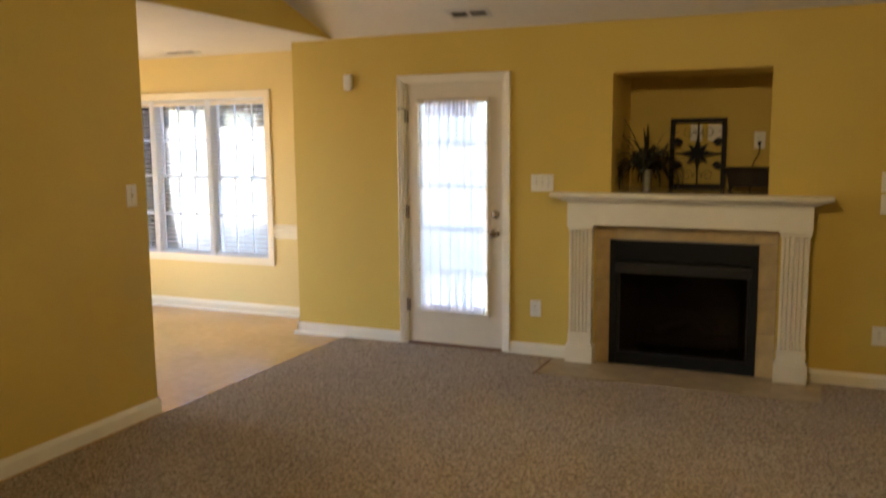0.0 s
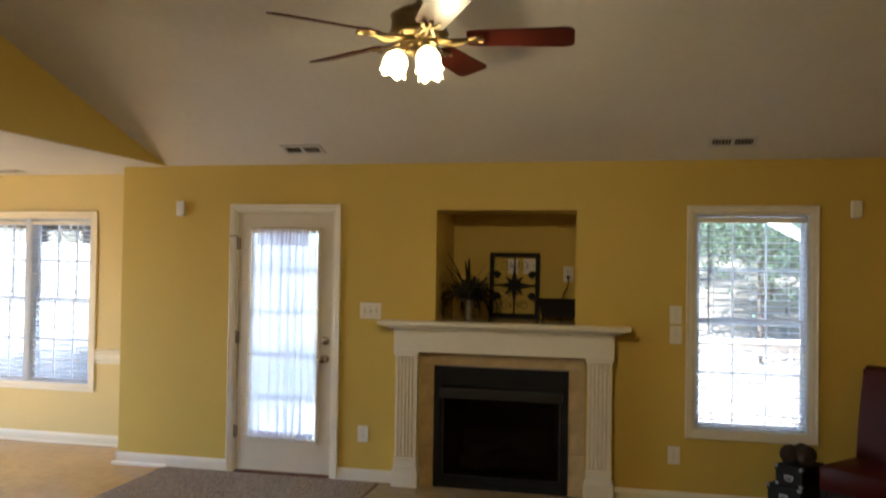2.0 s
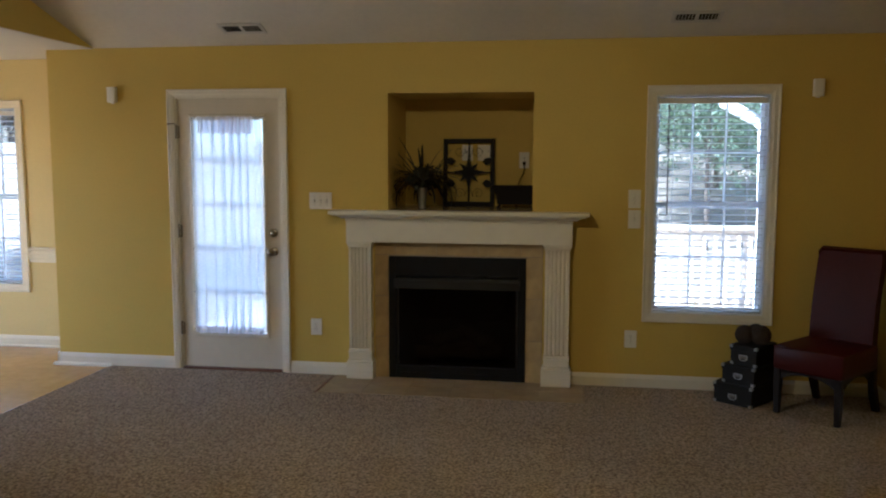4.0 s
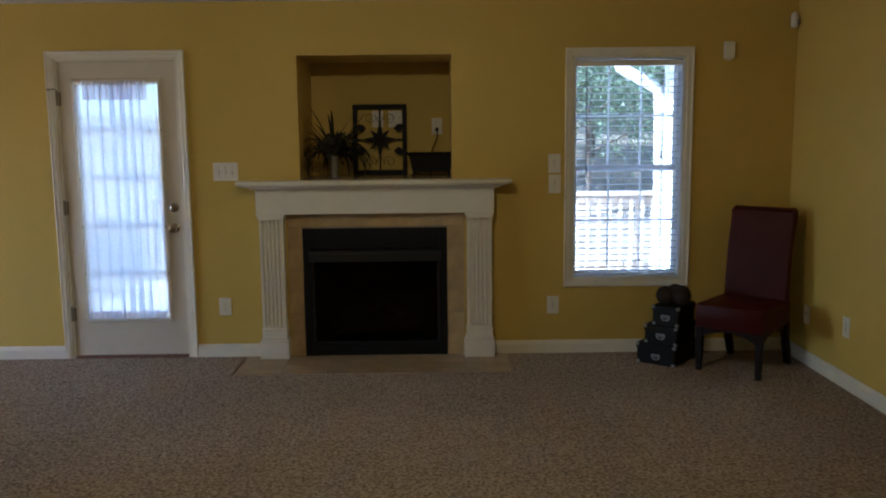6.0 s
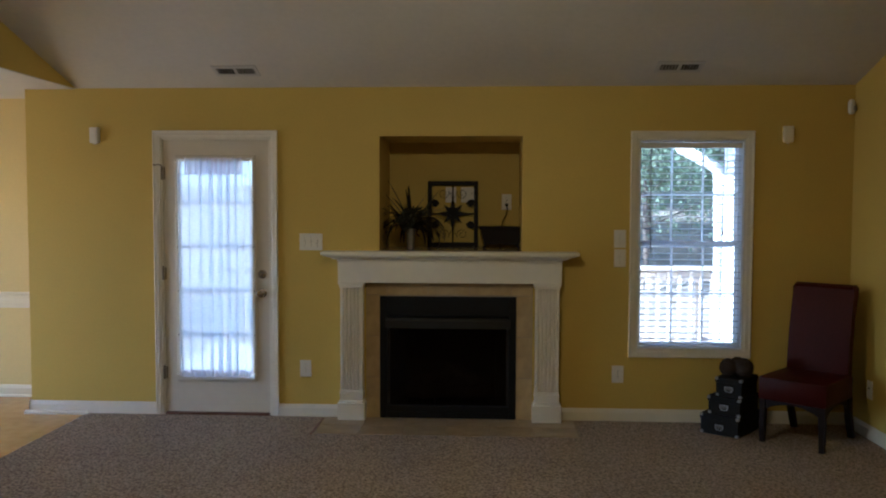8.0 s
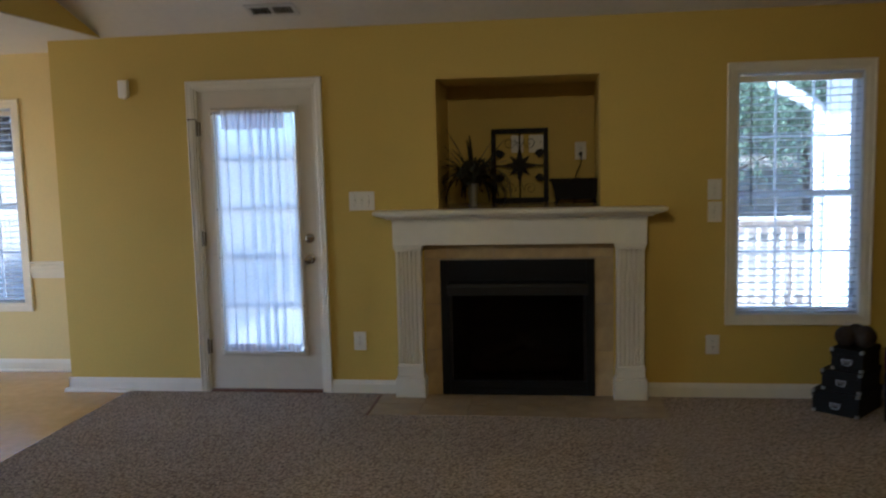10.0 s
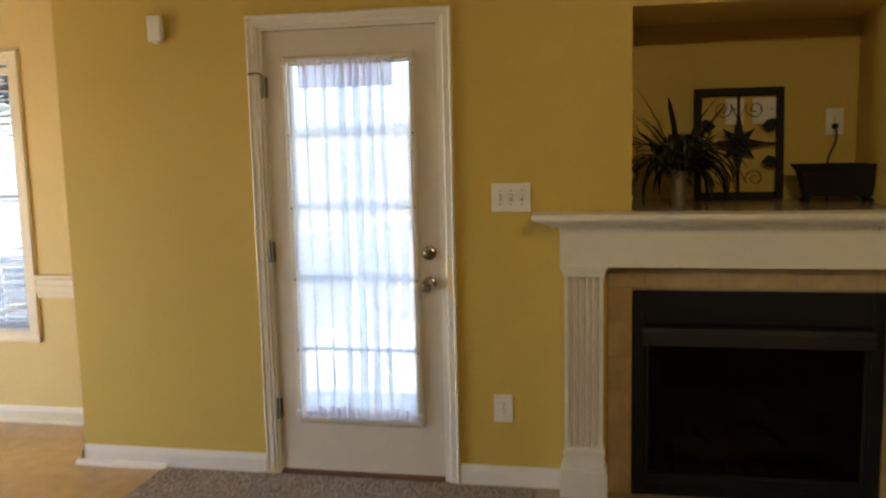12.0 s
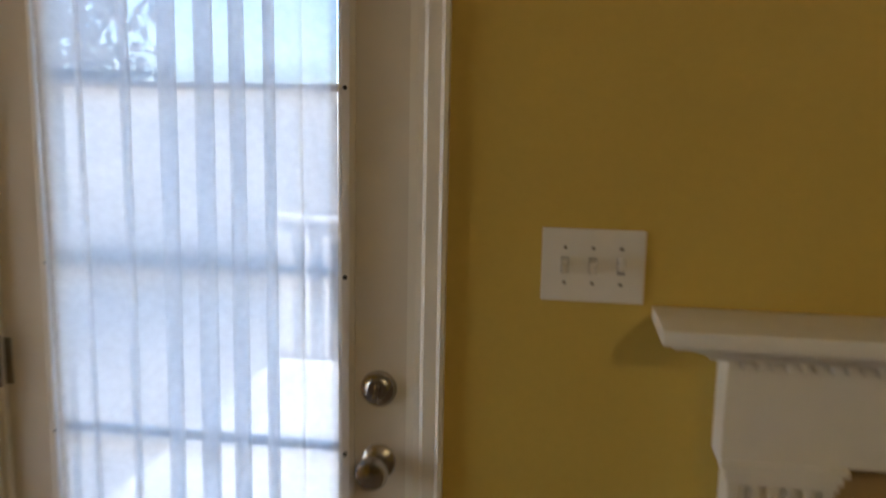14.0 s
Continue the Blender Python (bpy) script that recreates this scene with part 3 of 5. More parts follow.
for k in range(1):
    for r in range(5):
        xa, xb = GX0 + 0.001, GX1 - 0.001
        za, zb = GZ0 + (GZ1 - GZ0) * r / 5 + 0.009, GZ0 + (GZ1 - GZ0) * (r + 1) / 5 - 0.009
        p = part("pane", box(xa, xb, DF + 0.021, DF + 0.025, za, zb), GLASS, door)
        p.visible_shadow = False
for z in (1.812, 1.066, 0.318):
    bm = put_rod(bmesh.new(), (DX0 - 0.006, WY - 0.004, z - 0.048), (DX0 - 0.006, WY - 0.004, z + 0.048), 0.0075, n=12)
    put_box(bm, DX0 - 0.002, DX0 + 0.014, DF - 0.003, DF + 0.002, z - 0.046, z + 0.046)
    put_rod(bm, (DX0 - 0.006, WY - 0.004, z + 0.048), (DX0 - 0.006, WY - 0.004, z + 0.056), 0.0085, 0.004, n=12)
    part("hinge", bm, HINGE, door, "tarnished butt hinge", True)
bm = put_path(bmesh.new(), [(DX0 - 0.006, WY - 0.012, 1.87), (DX0 - 0.02, WY - 0.03, 1.876), (DX0 - 0.045, WY - 0.034, 1.872)], 0.004)
put_rod(bm, (DX0 - 0.045, WY - 0.034, 1.872), (DX0 - 0.056, WY - 0.034, 1.871), 0.007, n=10)
part("door_stop", bm, HINGE, door, "small hinge-pin door stop", True)
KXX = -1.92


def turned_y(profile, x, z, n=28):
    return put_turned(bmesh.new(), profile, n, pose(x, DF, z, 90, 0, 0))


part("deadbolt", turned_y([(0.033, 0), (0.033, 0.006), (0.029, 0.012), (0.020, 0.014), (0.018, 0.016)], KXX, 1.062), NICKEL, door, "satin nickel deadbolt with a thumb turn", True)
part("thumb_turn", put_box(bmesh.new(), -0.005, 0.005, -0.006, 0.006, -0.016, 0.016, 0.003, pose(KXX, DF - 0.022, 1.062, 0, 12, 0)), NICKEL, door)
part("door_knob", turned_y([(0.033, 0), (0.033, 0.005), (0.027, 0.011), (0.013, 0.014), (0.012, 0.034), (0.022, 0.04), (0.029, 0.05), (0.030, 0.06), (0.025, 0.07), (0.012, 0.075), (0.0002, 0.076)], KXX, 0.922), NICKEL, door, "satin nickel round door knob", True)
part("latch_plate", box(DX1 - 0.001, DX1 + 0.003, DF - 0.002, DF + 0.03, 0.88, 0.95), HINGE, door)


# sheer curtain on two rods over the glass
def gathered(bm, x0, x1, z0, z1, y, amp, shrink, folds, seed, nz=40, nx=260):
    """Cloth in overlapping soft pleats between two rods."""
    rnd = random.Random(seed)
    ph = [rnd.uniform(0, 6.28) for _ in range(6)]
    rows = []
    for j in range(nz + 1):
        v = j / nz
        z = z0 + (z1 - z0) * v
        row = []
        for i in range(nx + 1):
            u = i / nx
            cx = (x0 + x1) / 2
            pull = 1 - shrink * math.sin(math.pi * v)
            a = 2 * math.pi * folds * (u + 0.03 * math.sin(7 * u + ph[0]) + 0.006 * math.sin(3 * v + 5 * u + ph[4])) + ph[1]
            k = (0.92 + 0.18 * math.sin(9 * u + ph[2] + 1.2 * v)) * (1 - min(0.88, max(0, (u - 0.80) / 0.12)))
            uu = u + k * 2.7 / (2 * math.pi * folds) * math.sin(a) * min(1, 12 * u, 12 * (1 - u)) + 0.008 * math.sin(2.4 * v + 6 * u + ph[3])
            x = cx + (x1 - x0) * (uu - 0.5) * pull
            row.append(bm.verts.new((x, y + amp * math.cos(a) * (0.8 + 0.2 * math.sin(4 * v + ph[5])), z + 0.004 * math.sin(a * 0.5))))
        rows.append(row)
    for a, b in zip(rows, rows[1:]):
        for i in range(nx):
            bm.faces.new((a[i], a[i + 1], b[i + 1], b[i]))
    return bm


curtain = thing("sheer_curtain", "white sheer curtain gathered on rods over the door glass", "curtain")
CY = DF - 0.026
part("panel", gathered(bmesh.new(), -2.548, -1.990, 0.302, 1.915, CY, 0.016, 0.006, 8, 4), SHEER, curtain, "", True)
part("heading", gathered(bmesh.new(), -2.49, -2.06, 1.80, 1.925, CY - 0.009, 0.007, 0.0, 12, 4, 6), HEADING, curtain, "doubled gathered heading", True)
part("hem", gathered(bmesh.new(), -2.54, -2.0, 0.292, 0.345, CY - 0.009, 0.006, 0.0, 14, 5, 6), HEADING, curtain, "gathered bottom hem", True)
for z in (1.905, 0.312):
    bm = put_rod(bmesh.new(), (GX0 - 0.012, CY - 0.001, z), (GX1 + 0.012, CY - 0.001, z), 0.005, n=10)
    for x in (GX0 - 0.012, GX1 + 0.012):
        put_box(bm, x - 0.007, x + 0.007, CY - 0.008, DF - 0.011, z - 0.009, z + 0.009, 0.002)
    part("curtain_rod", bm, TRIM, curtain, "slim white sash rod", True)


# ---- ceiling fan with lights ----
FX, FY = -0.503, 2.28
fan = thing("ceiling_fan", "bronze ceiling fan with five cherry blades and lit glass shades", "ceiling fan", pose(FX, FY, 2.647))
FZ = RIDGE_Z - (RIDGE_Y - FY) * (RIDGE_Z - EAVE_Z) / (RIDGE_Y - FLAT_Y) - 2.647
part("canopy", put_turned(bmesh.new(), [(0.075, FZ + 0.015), (0.075, FZ - 0.03), (0.055, FZ - 0.06), (0.02, FZ - 0.075)], 28), BRONZE, fan, "", True)
part("downrod", put_rod(bmesh.new(), (0, 0, 0.10), (0, 0, FZ - 0.03), 0.0125, n=14), BRONZE, fan, "", True)
part("motor", put_turned(bmesh.new(), [(0.025, 0.135), (0.032, 0.115), (0.085, 0.108), (0.112, 0.09), (0.121, 0.084), (0.123, 0.080), (0.123, 0.074), (0.118, 0.070), (0.118, 0.020), (0.116, 0.012), (0.10, 0.004), (0.05, 0.0)], 36), BRONZE, fan, "dark bronze motor housing", True)
part("motor_rim", put_turned(bmesh.new(), [(0.10, 0.014), (0.124, 0.012), (0.128, 0.004), (0.122, -0.006), (0.10, -0.016), (0.06, -0.022)], 36), BRASS, fan, "antique brass rim under the motor", True)
part("trim_ring", put_turned(bmesh.new(), [(0.05, -0.02), (0.085, -0.022), (0.08, -0.04), (0.05, -0.044), (0.045, -0.056), (0.056, -0.062), (0.056, -0.08), (0.03, -0.092), (0.01, -0.10)], 30), BRASS, fan, "antique brass light fitter", True)
A0 = -65.1
for k in range(5):
    a = A0 + 72 * k
    m = pose(0, 0, -0.02, 0, 0, a)
    bm = bmesh.new()
    for s in (-1, 1):
        put_path(bm, [m @ Vector(p) for p in ((0.075, 0.012 * s, 0.0), (0.11, 0.03 * s, -0.012), (0.15, 0.036 * s, -0.014), (0.19, 0.02 * s, -0.008), (0.215, 0.012 * s, -0.004), (0.25, 0.035 * s, -0.002), (0.275, 0.03 * s, -0.002))], 0.009, 6)
    put_path(bm, [m @ Vector(p) for p in ((0.06, 0, 0.004), (0.13, 0, -0.014), (0.2, 0, -0.006), (0.28, 0, -0.001))], [0.012, 0.009, 0.007, 0.009], 8)
    iron = part("blade_iron", bm, BRASS, fan, "ornate antique brass blade bracket", True)
    mb = m @ pose(0.205, 0, 0.003, -15, 0, 0)
    bm = bmesh.new()
    outline = [(0.0, -0.050), (0.02, -0.060), (0.415, -0.076), (0.438, -0.068), (0.45, -0.05), (0.454, 0.05), (0.440, 0.068), (0.415, 0.076), (0.02, 0.060), (0.0, 0.050)]
    put_prism(bm, outline, "z", 0.0, 0.007)
    bmesh.ops.transform(bm, matrix=mb, verts=bm.verts)
    part("blade", bm, CHERRY, fan, "reddish cherry wood fan blade")
for az in (205, -52, 75):
    ca, sa = math.cos(radians(az)), math.sin(radians(az))
    arm = part("light_arm", put_path(bmesh.new(), [(0.045 * ca, 0.045 * sa, -0.065), (0.07 * ca, 0.07 * sa, -0.066), (0.088 * ca, 0.088 * sa, -0.076)], 0.012, 10), BRASS, fan, "", True)
    tilt = Matrix.Translation((0.084 * ca, 0.084 * sa, -0.072)) @ pose(0, 0, 0, 0, 0, az) @ pose(0, 0, 0, 0, -16, 0)

    def wave(i, a, r, z):
        k = max(0, i - 4) / 3
        return r * (1 + 0.05 * k * math.cos(6 * a)), z - 0.008 * k * math.cos(6 * a)
    bm = put_turned(bmesh.new(), [(0.016, 0.0), (0.024, -0.006), (0.040, -0.020), (0.050, -0.040), (0.053, -0.062), (0.051, -0.08), (0.052, -0.093), (0.056, -0.102)], 36, tilt, wave)
    part("shade", bm, SHADEGLASS, fan, "glowing frosted tulip glass shade", True)
    lamp = bpy.data.lights.new("bulb", "POINT")
    lamp.energy, lamp.color, lamp.shadow_soft_size = BULB, (1.0, 0.71, 0.32), 0.03
    lo = new("bulb", lamp)
    lo.parent = fan
    lo.location = tilt @ Vector((0, 0, -0.118))


# ---- fireplace ----
mantel = thing("mantel", "white painted wooden mantel with fluted pilasters and dentil moulding", "mantel")
PX = ((-1.338, -1.142), (0.085, 0.288))
PF = WY - 0.088
for x0, x1 in PX:
    bm = bmesh.new()
    sx0, sx1 = x0 + 0.016, x1 - 0.016
    flutes, wf, edge = 5, 0.0195, 0.018
    gap = (sx1 - sx0 - 2 * edge - flutes * wf) / (flutes - 1)
    prof = [(sx0, WY), (sx0, PF + 0.012)]
    for i in range(flutes):
        a = sx0 + edge + i * (wf + gap)
        for k in range(7):
            th = math.pi * k / 6
            prof.append((a + wf / 2 - wf / 2 * math.cos(th), PF + 0.012 + 0.019 * math.sin(th)))
    prof += [(sx1, PF + 0.012), (sx1, WY)]
    put_prism(bm, prof, "z", 0.224, 0.973)
    pil = part("pilaster", bm, TRIM, mantel, "fluted white pilaster")
    bm = box(x0 - 0.004, x1 + 0.004, PF - 0.016, WY, 0.004, 0.128, 0.004)
    put_box(bm, x0 + 0.004, x1 - 0.004, PF - 0.006, WY, 0.128, 0.146, 0.006)
    put_box(bm, x0 + 0.012, x1 - 0.012, PF + 0.003, WY, 0.146, 0.192, 0.003)
    put_box(bm, x0 + 0.008, x1 - 0.008, PF - 0.001, WY, 0.192, 0.206, 0.005)
    put_box(bm, x0 + 0.013, x1 - 0.013, PF + 0.006, WY, 0.206, 0.225, 0.004)
    part("plinth", bm, TRIM, pil)
    bm = box(sx0 - 0.004, sx1 + 0.004, PF + 0.006, WY, 0.973, 0.986, 0.003)
    put_box(bm, sx0 - 0.009, sx1 + 0.009, PF + 0.001, WY, 0.986, 1.002, 0.005)
    put_box(bm, x0, x1, PF - 0.003, WY, 1.002, 1.015, 0.003)
    part("capital", bm, TRIM, pil)
part("frieze", box(-1.338, 0.288, PF + 0.004, WY, 1.015, 1.166, 0.002), TRIM, mantel)
MX0, MX1 = -1.450, 0.404
bm = bmesh.new()
crown = [(0.0, 1.166), (0.0, 1.186), (0.017, 1.1865), (0.018, 1.192), (0.021, 1.195), (0.026, 1.200), (0.036, 1.207), (0.049, 1.2125), (0.051, 1.219)]
loops = []
for d, z in crown:
    loops.append([bm.verts.new(p) for p in ((-1.338 - 1.9 * d, WY - 0.002, z), (-1.338 - 1.9 * d, PF + 0.002 - 1.5 * d, z), (0.288 + 1.9 * d, PF + 0.002 - 1.5 * d, z), (0.288 + 1.9 * d, WY - 0.002, z))])
for a, b in zip(loops, loops[1:]):
    for k in range(4):
        bm.faces.new((a[k], a[(k + 1) % 4], b[(k + 1) % 4], b[k]))
bm.faces.new(loops[0])
bm.faces.new(loops[-1])
part("crown", bm, TRIM, mantel)
bm = box(-0.0066, 0.0066, -0.010, 0.003, -0.006, 0.009, 0.002)
me = bpy.data.meshes.new("dentil")
bm.to_mesh(me)
bm.free()
me.materials.append(TRIM)
n = 74
for i in range(n):
    piece("dentil", me, mantel, pose(-1.333 + 1.616 * i / (n - 1), PF + 0.001, 1.176))
part("shelf", box(MX0, MX1, WY - 0.172, WY - 0.001, 1.219, 1.244, 0.006), TRIM, mantel, "", True)

# tiled surround and hearth
surround = thing("fireplace_surround", "beige stone-look tile surround around the firebox", "tile surround", kind="structure")
part("grout_bed", put_wall(bmesh.new(), -1.141, 0.084, WY - 0.012, WY - 0.0005, 0.002, 1.016, [(-1.036, -0.037, -0.1, 0.91)]), GROUT, surround)
tile_cache = {}


def tile(parent, x0, x1, y0, y1, z0, z1, mat=TILE):
    k = (round(x1 - x0, 3), round(y1 - y0, 3), round(z1 - z0, 3), mat.name)
    if k not in tile_cache:
        bm = box(-k[0] / 2, k[0] / 2, -k[1] / 2, k[1] / 2, -k[2] / 2, k[2] / 2, 0.002)
        tile_cache[k] = bpy.data.meshes.new("tile")
        bm.to_mesh(tile_cache[k])
        bm.free()
        tile_cache[k].materials.append(mat)
    piece("tile", tile_cache[k], parent, pose((x0 + x1) / 2, (y0 + y1) / 2, (z0 + z1) / 2))


for x0, x1 in ((-1.139, -1.040), (-0.033, 0.082)):
    for i in range(3):
        tile(surround, x0, x1, WY - 0.018, WY - 0.006, 0.006 + 0.3052 * i, 0.006 + 0.3052 * (i + 1) - 0.004)
xs = [-1.139, -0.984, -0.68, -0.376, -0.072, 0.082]
for a, b in zip(xs, xs[1:]):
    tile(surround, a + 0.001, b - 0.003, WY - 0.018, WY - 0.006, 0.922, 1.015)
hearth = thing("hearth", "flush beige stone-look tile hearth before the fireplace", "hearth", kind="structure")
part("grout_bed", box(HX0, HX1, HY0, WY + 0.15, -0.03, 0.002), GROUT, hearth)
nx, ny = 6, 2
for i in range(nx):
    for j in range(ny):
        w, d = (HX1 - HX0 - 0.012) / nx, (WY - HY0 - 0.012) / ny
        tile(hearth, HX0 + 0.006 + i * w + 0.002, HX0 + 0.006 + (i + 1) * w - 0.002, HY0 + 0.006 + j * d + 0.002, HY0 + 0.006 + (j + 1) * d - 0.002, -0.006, 0.0055, TILE_FLOOR)
structure("hearth_edge", box(HX0 - 0.016, HX0 - 0.001, HY0 - 0.01, WY - 0.1, 0.0, 0.010, 0.003), BRONZEWOOD, "thin dark metal edge strip between carpet and hearth", "trim")

firebox = thing("fireplace_insert", "black metal gas fireplace insert with ceramic logs", "fireplace")
F0, F1, FT = -1.036, -0.037, 0.909
FY0 = WY - 0.024
part("side_panel", box(F0, F0 + 0.052, FY0, WY + 0.06, 0.006, FT, 0.003), BLACK, firebox)
part("side_panel", box(F1 - 0.052, F1, FY0, WY + 0.06, 0.006, FT, 0.003), BLACK, firebox)
bm = box(F0 + 0.052, F1 - 0.052, FY0 + 0.004, WY + 0.02, 0.765, FT, 0.003)
put_box(bm, F0 + 0.06, F1 - 0.06, FY0 + 0.001, FY0 + 0.006, 0.772, 0.779, 0.002)
part("upper_panel", bm, BLACK, firebox)
bm = put_profile(bmesh.new(), [(0.0, 0.765), (-0.05, 0.748), (-0.062, 0.732), (-0.062, 0.676), (-0.055, 0.676), (-0.05, 0.728), (0.0, 0.745)], (F0 + 0.04, FY0 + 0.045, 0), (F1 - F0 - 0.08, 0, 0), (0, 1, 0), (0, 0, 1))
part("hood", bm, HOODBLACK, firebox, "angled black metal hood")
bm = box(F0 + 0.052, F1 - 0.052, FY0 + 0.004, WY + 0.02, 0.006, 0.098, 0.003)
put_box(bm, F0 + 0.07, F1 - 0.07, FY0 - 0.001, FY0 + 0.006, 0.045, 0.053, 0.002)
part("lower_panel", bm, BLACK, firebox)
for x in (F0 + 0.058, F1 - 0.068):
    part("side_trim", box(x, x + 0.010, FY0 + 0.022, FY0 + 0.034, 0.1, 0.66, 0.002), SMOKED, firebox, "dull dark metal edge strip")
part("back_lining", box(F0 + 0.03, F1 - 0.03, WY + 0.43, WY + 0.45, 0.05, 0.85), FIREBRICK, firebox, "dark firebox lining")
for a, b, q in ((F0, F0 + 0.13, 1), (F1, F1 - 0.13, -1)):
    bm = put_prism(bmesh.new(), [(a + 0.04 * q, WY + 0.02), (a + 0.055 * q, WY + 0.02), (b + 0.015 * q, WY + 0.43), (b, WY + 0.43)], "z", 0.05, 0.85)
    part("side_lining", bm, FIREBRICK, firebox, "dark firebox lining")
part("floor_lining", box(F0 + 0.04, F1 - 0.04, WY + 0.02, WY + 0.43, 0.06, 0.08), FIREBRICK, firebox)
part("top_lining", box(F0 + 0.04, F1 - 0.04, WY + 0.02, WY + 0.43, 0.83, 0.85), FIREBRICK, firebox)
part("casing_back", box(F0 - 0.02, F1 + 0.02, WY + 0.452, WY + 0.47, -0.05, 0.95), FIREBRICK, firebox)
part("glass_door", box(F0 + 0.07, F1 - 0.07, FY0 + 0.037, FY0 + 0.041, 0.1, 0.735), SMOKE, firebox, "smoked glass pane before the logs")
rnd = random.Random(3)
for p, q, r in (((-0.86, 5.16, 0.16), (-0.22, 5.19, 0.17), 0.055), ((-0.80, 5.27, 0.20), (-0.30, 5.26, 0.22), 0.06), ((-0.74, 5.14, 0.24), (-0.45, 5.27, 0.33), 0.042),
                ((-0.36, 5.14, 0.24), (-0.55, 5.28, 0.34), 0.04)):
    p, q = Vector(p), Vector(q)
    pts = [p.lerp(q, i / 9) + Vector((0, rnd.uniform(-0.012, 0.012), rnd.uniform(-0.012, 0.012))) for i in range(10)]
    part("log", put_path(bmesh.new(), pts, [r * rnd.uniform(0.82, 1.1) for _ in range(10)], 12), LOG, firebox, "dark grey ceramic gas log", True)
bm = bmesh.new()
for i in range(7):
    put_rod(bm, (-0.84 + 0.1 * i, 5.06, 0.115), (-0.84 + 0.1 * i, 5.34, 0.115), 0.007, n=6)
    put_rod(bm, (-0.84 + 0.1 * i, 5.34, 0.082), (-0.84 + 0.1 * i, 5.34, 0.115), 0.007, n=6)
    put_rod(bm, (-0.84 + 0.1 * i, 5.07, 0.082), (-0.84 + 0.1 * i, 5.07, 0.17), 0.007, n=6)
part("grate", bm, IRON, firebox)


# ---- wall fittings ----
def plate(name, x, z, y, gangs, label, kind, category, turn=0.0, w1=0.078, h=0.124):
    """A wall plate with toggles, rockers or sockets; faces -y before the turn."""
    w = w1 + 0.0465 * (gangs - 1)
    th = thing(name, label, category, pose(x, y, z, 0, 0, turn) if not isinstance(x, Matrix) else x)
    bm = box(-w / 2, w / 2, -0.006, -0.0005, -h / 2, h / 2, 0.0025)
    part("cover_plate", bm, PLASTIC, th)
    for g in range(gangs):
        gx = (g - (gangs - 1) / 2) * 0.0465
        if kind == "toggle":
            bm = put_box(bmesh.new(), -0.005, 0.005, -0.016, 0.0, -0.011, 0.011, 0.002, pose(gx, -0.007, 0.003, 22 if g != 2 else -22, 0, 0))
            part("toggle", bm, PLASTIC, th)
            # flat grey strip paints the shade of the slot around the toggle
            part("toggle_slot", box(gx - 0.0065, gx + 0.0065, -0.0066, -0.005, -0.014, 0.014), SHADOWGREY, th)
            for s in (-1, 1):
                part("screw", put_rod(bmesh.new(), (gx, -0.0072, 0.030 * s), (gx, -0.005, 0.030 * s), 0.0032, n=10), HINGE, th)
        elif kind == "socket":
            for s in (-1, 1):
                bm = put_turned(bmesh.new(), [(0.0155, 0.0), (0.0155, 0.002), (0.014, 0.003)], 20, pose(gx, -0.0055, 0.0195 * s, 90, 0, 0))
                part("receptacle", bm, PLASTIC, th)
                bm = box(gx - 0.0068, gx - 0.0048, -0.0092, -0.008, 0.0195 * s - 0.001, 0.0195 * s + 0.008)
                put_box(bm, gx + 0.0048, gx + 0.0068, -0.0092, -0.008, 0.0195 * s - 0.001, 0.0195 * s + 0.007)
                put_rod(bm, (gx, -0.0092, 0.0195 * s - 0.007), (gx, -0.008, 0.0195 * s - 0.007), 0.0024, n=8)
                part("slot", bm, DARK, th)
            part("screw", put_rod(bmesh.new(), (gx, -0.0072, 0), (gx, -0.005, 0), 0.003, n=10), HINGE, th)
        elif kind == "jack":
            part("jack", put_rod(bmesh.new(), (gx, -0.013, 0.01), (gx, -0.004, 0.01), 0.0055, n=10), HINGE, th)
    return th


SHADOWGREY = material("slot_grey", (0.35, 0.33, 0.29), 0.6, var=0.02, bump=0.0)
plate("light_switch", -1.551, 1.307, WY, 3, "white triple toggle switch plate beside the mantel", "toggle", "light switch")
plate("light_switch", 0.710, 1.340, WY, 1, "white single toggle switch plate, upper of two", "toggle", "light switch", h=0.128, w1=0.084)
plate("light_switch", 0.712, 1.199, WY, 1, "white single toggle switch plate, lower of two", "toggle", "light switch", h=0.128, w1=0.084)
plate("power_outlet", -1.596, 0.364, WY, 1, "white duplex power outlet between door and fireplace", "socket", "outlet", h=0.125, w1=0.084)
plate("power_outlet", 0.706, 0.349, WY, 1, "white duplex power outlet under the switches", "socket", "outlet", h=0.125, w1=0.084)
ob = plate("power_outlet", 0, 0, 0, 1, "white duplex power outlet on the side wall", "socket", "outlet")
ob.matrix_basis = pose(XR, 4.113, 0.374, 0, 0, -90)
ob = plate("cable_plate", 0, 0, 0, 1, "white cable wall plate low on the side wall behind the chair", "jack", "wall plate")
ob.matrix_basis = pose(XR, 4.645, 0.335, 0, 0, -90)
ob = plate("light_switch", 0, 0, 0, 1, "white toggle switch plate near the kitchen opening", "toggle", "light switch")
ob.matrix_basis = pose(XL, 2.73, 1.325, 0, 0, -90) @ pose(0, 0, 0, 0, 0, 180)


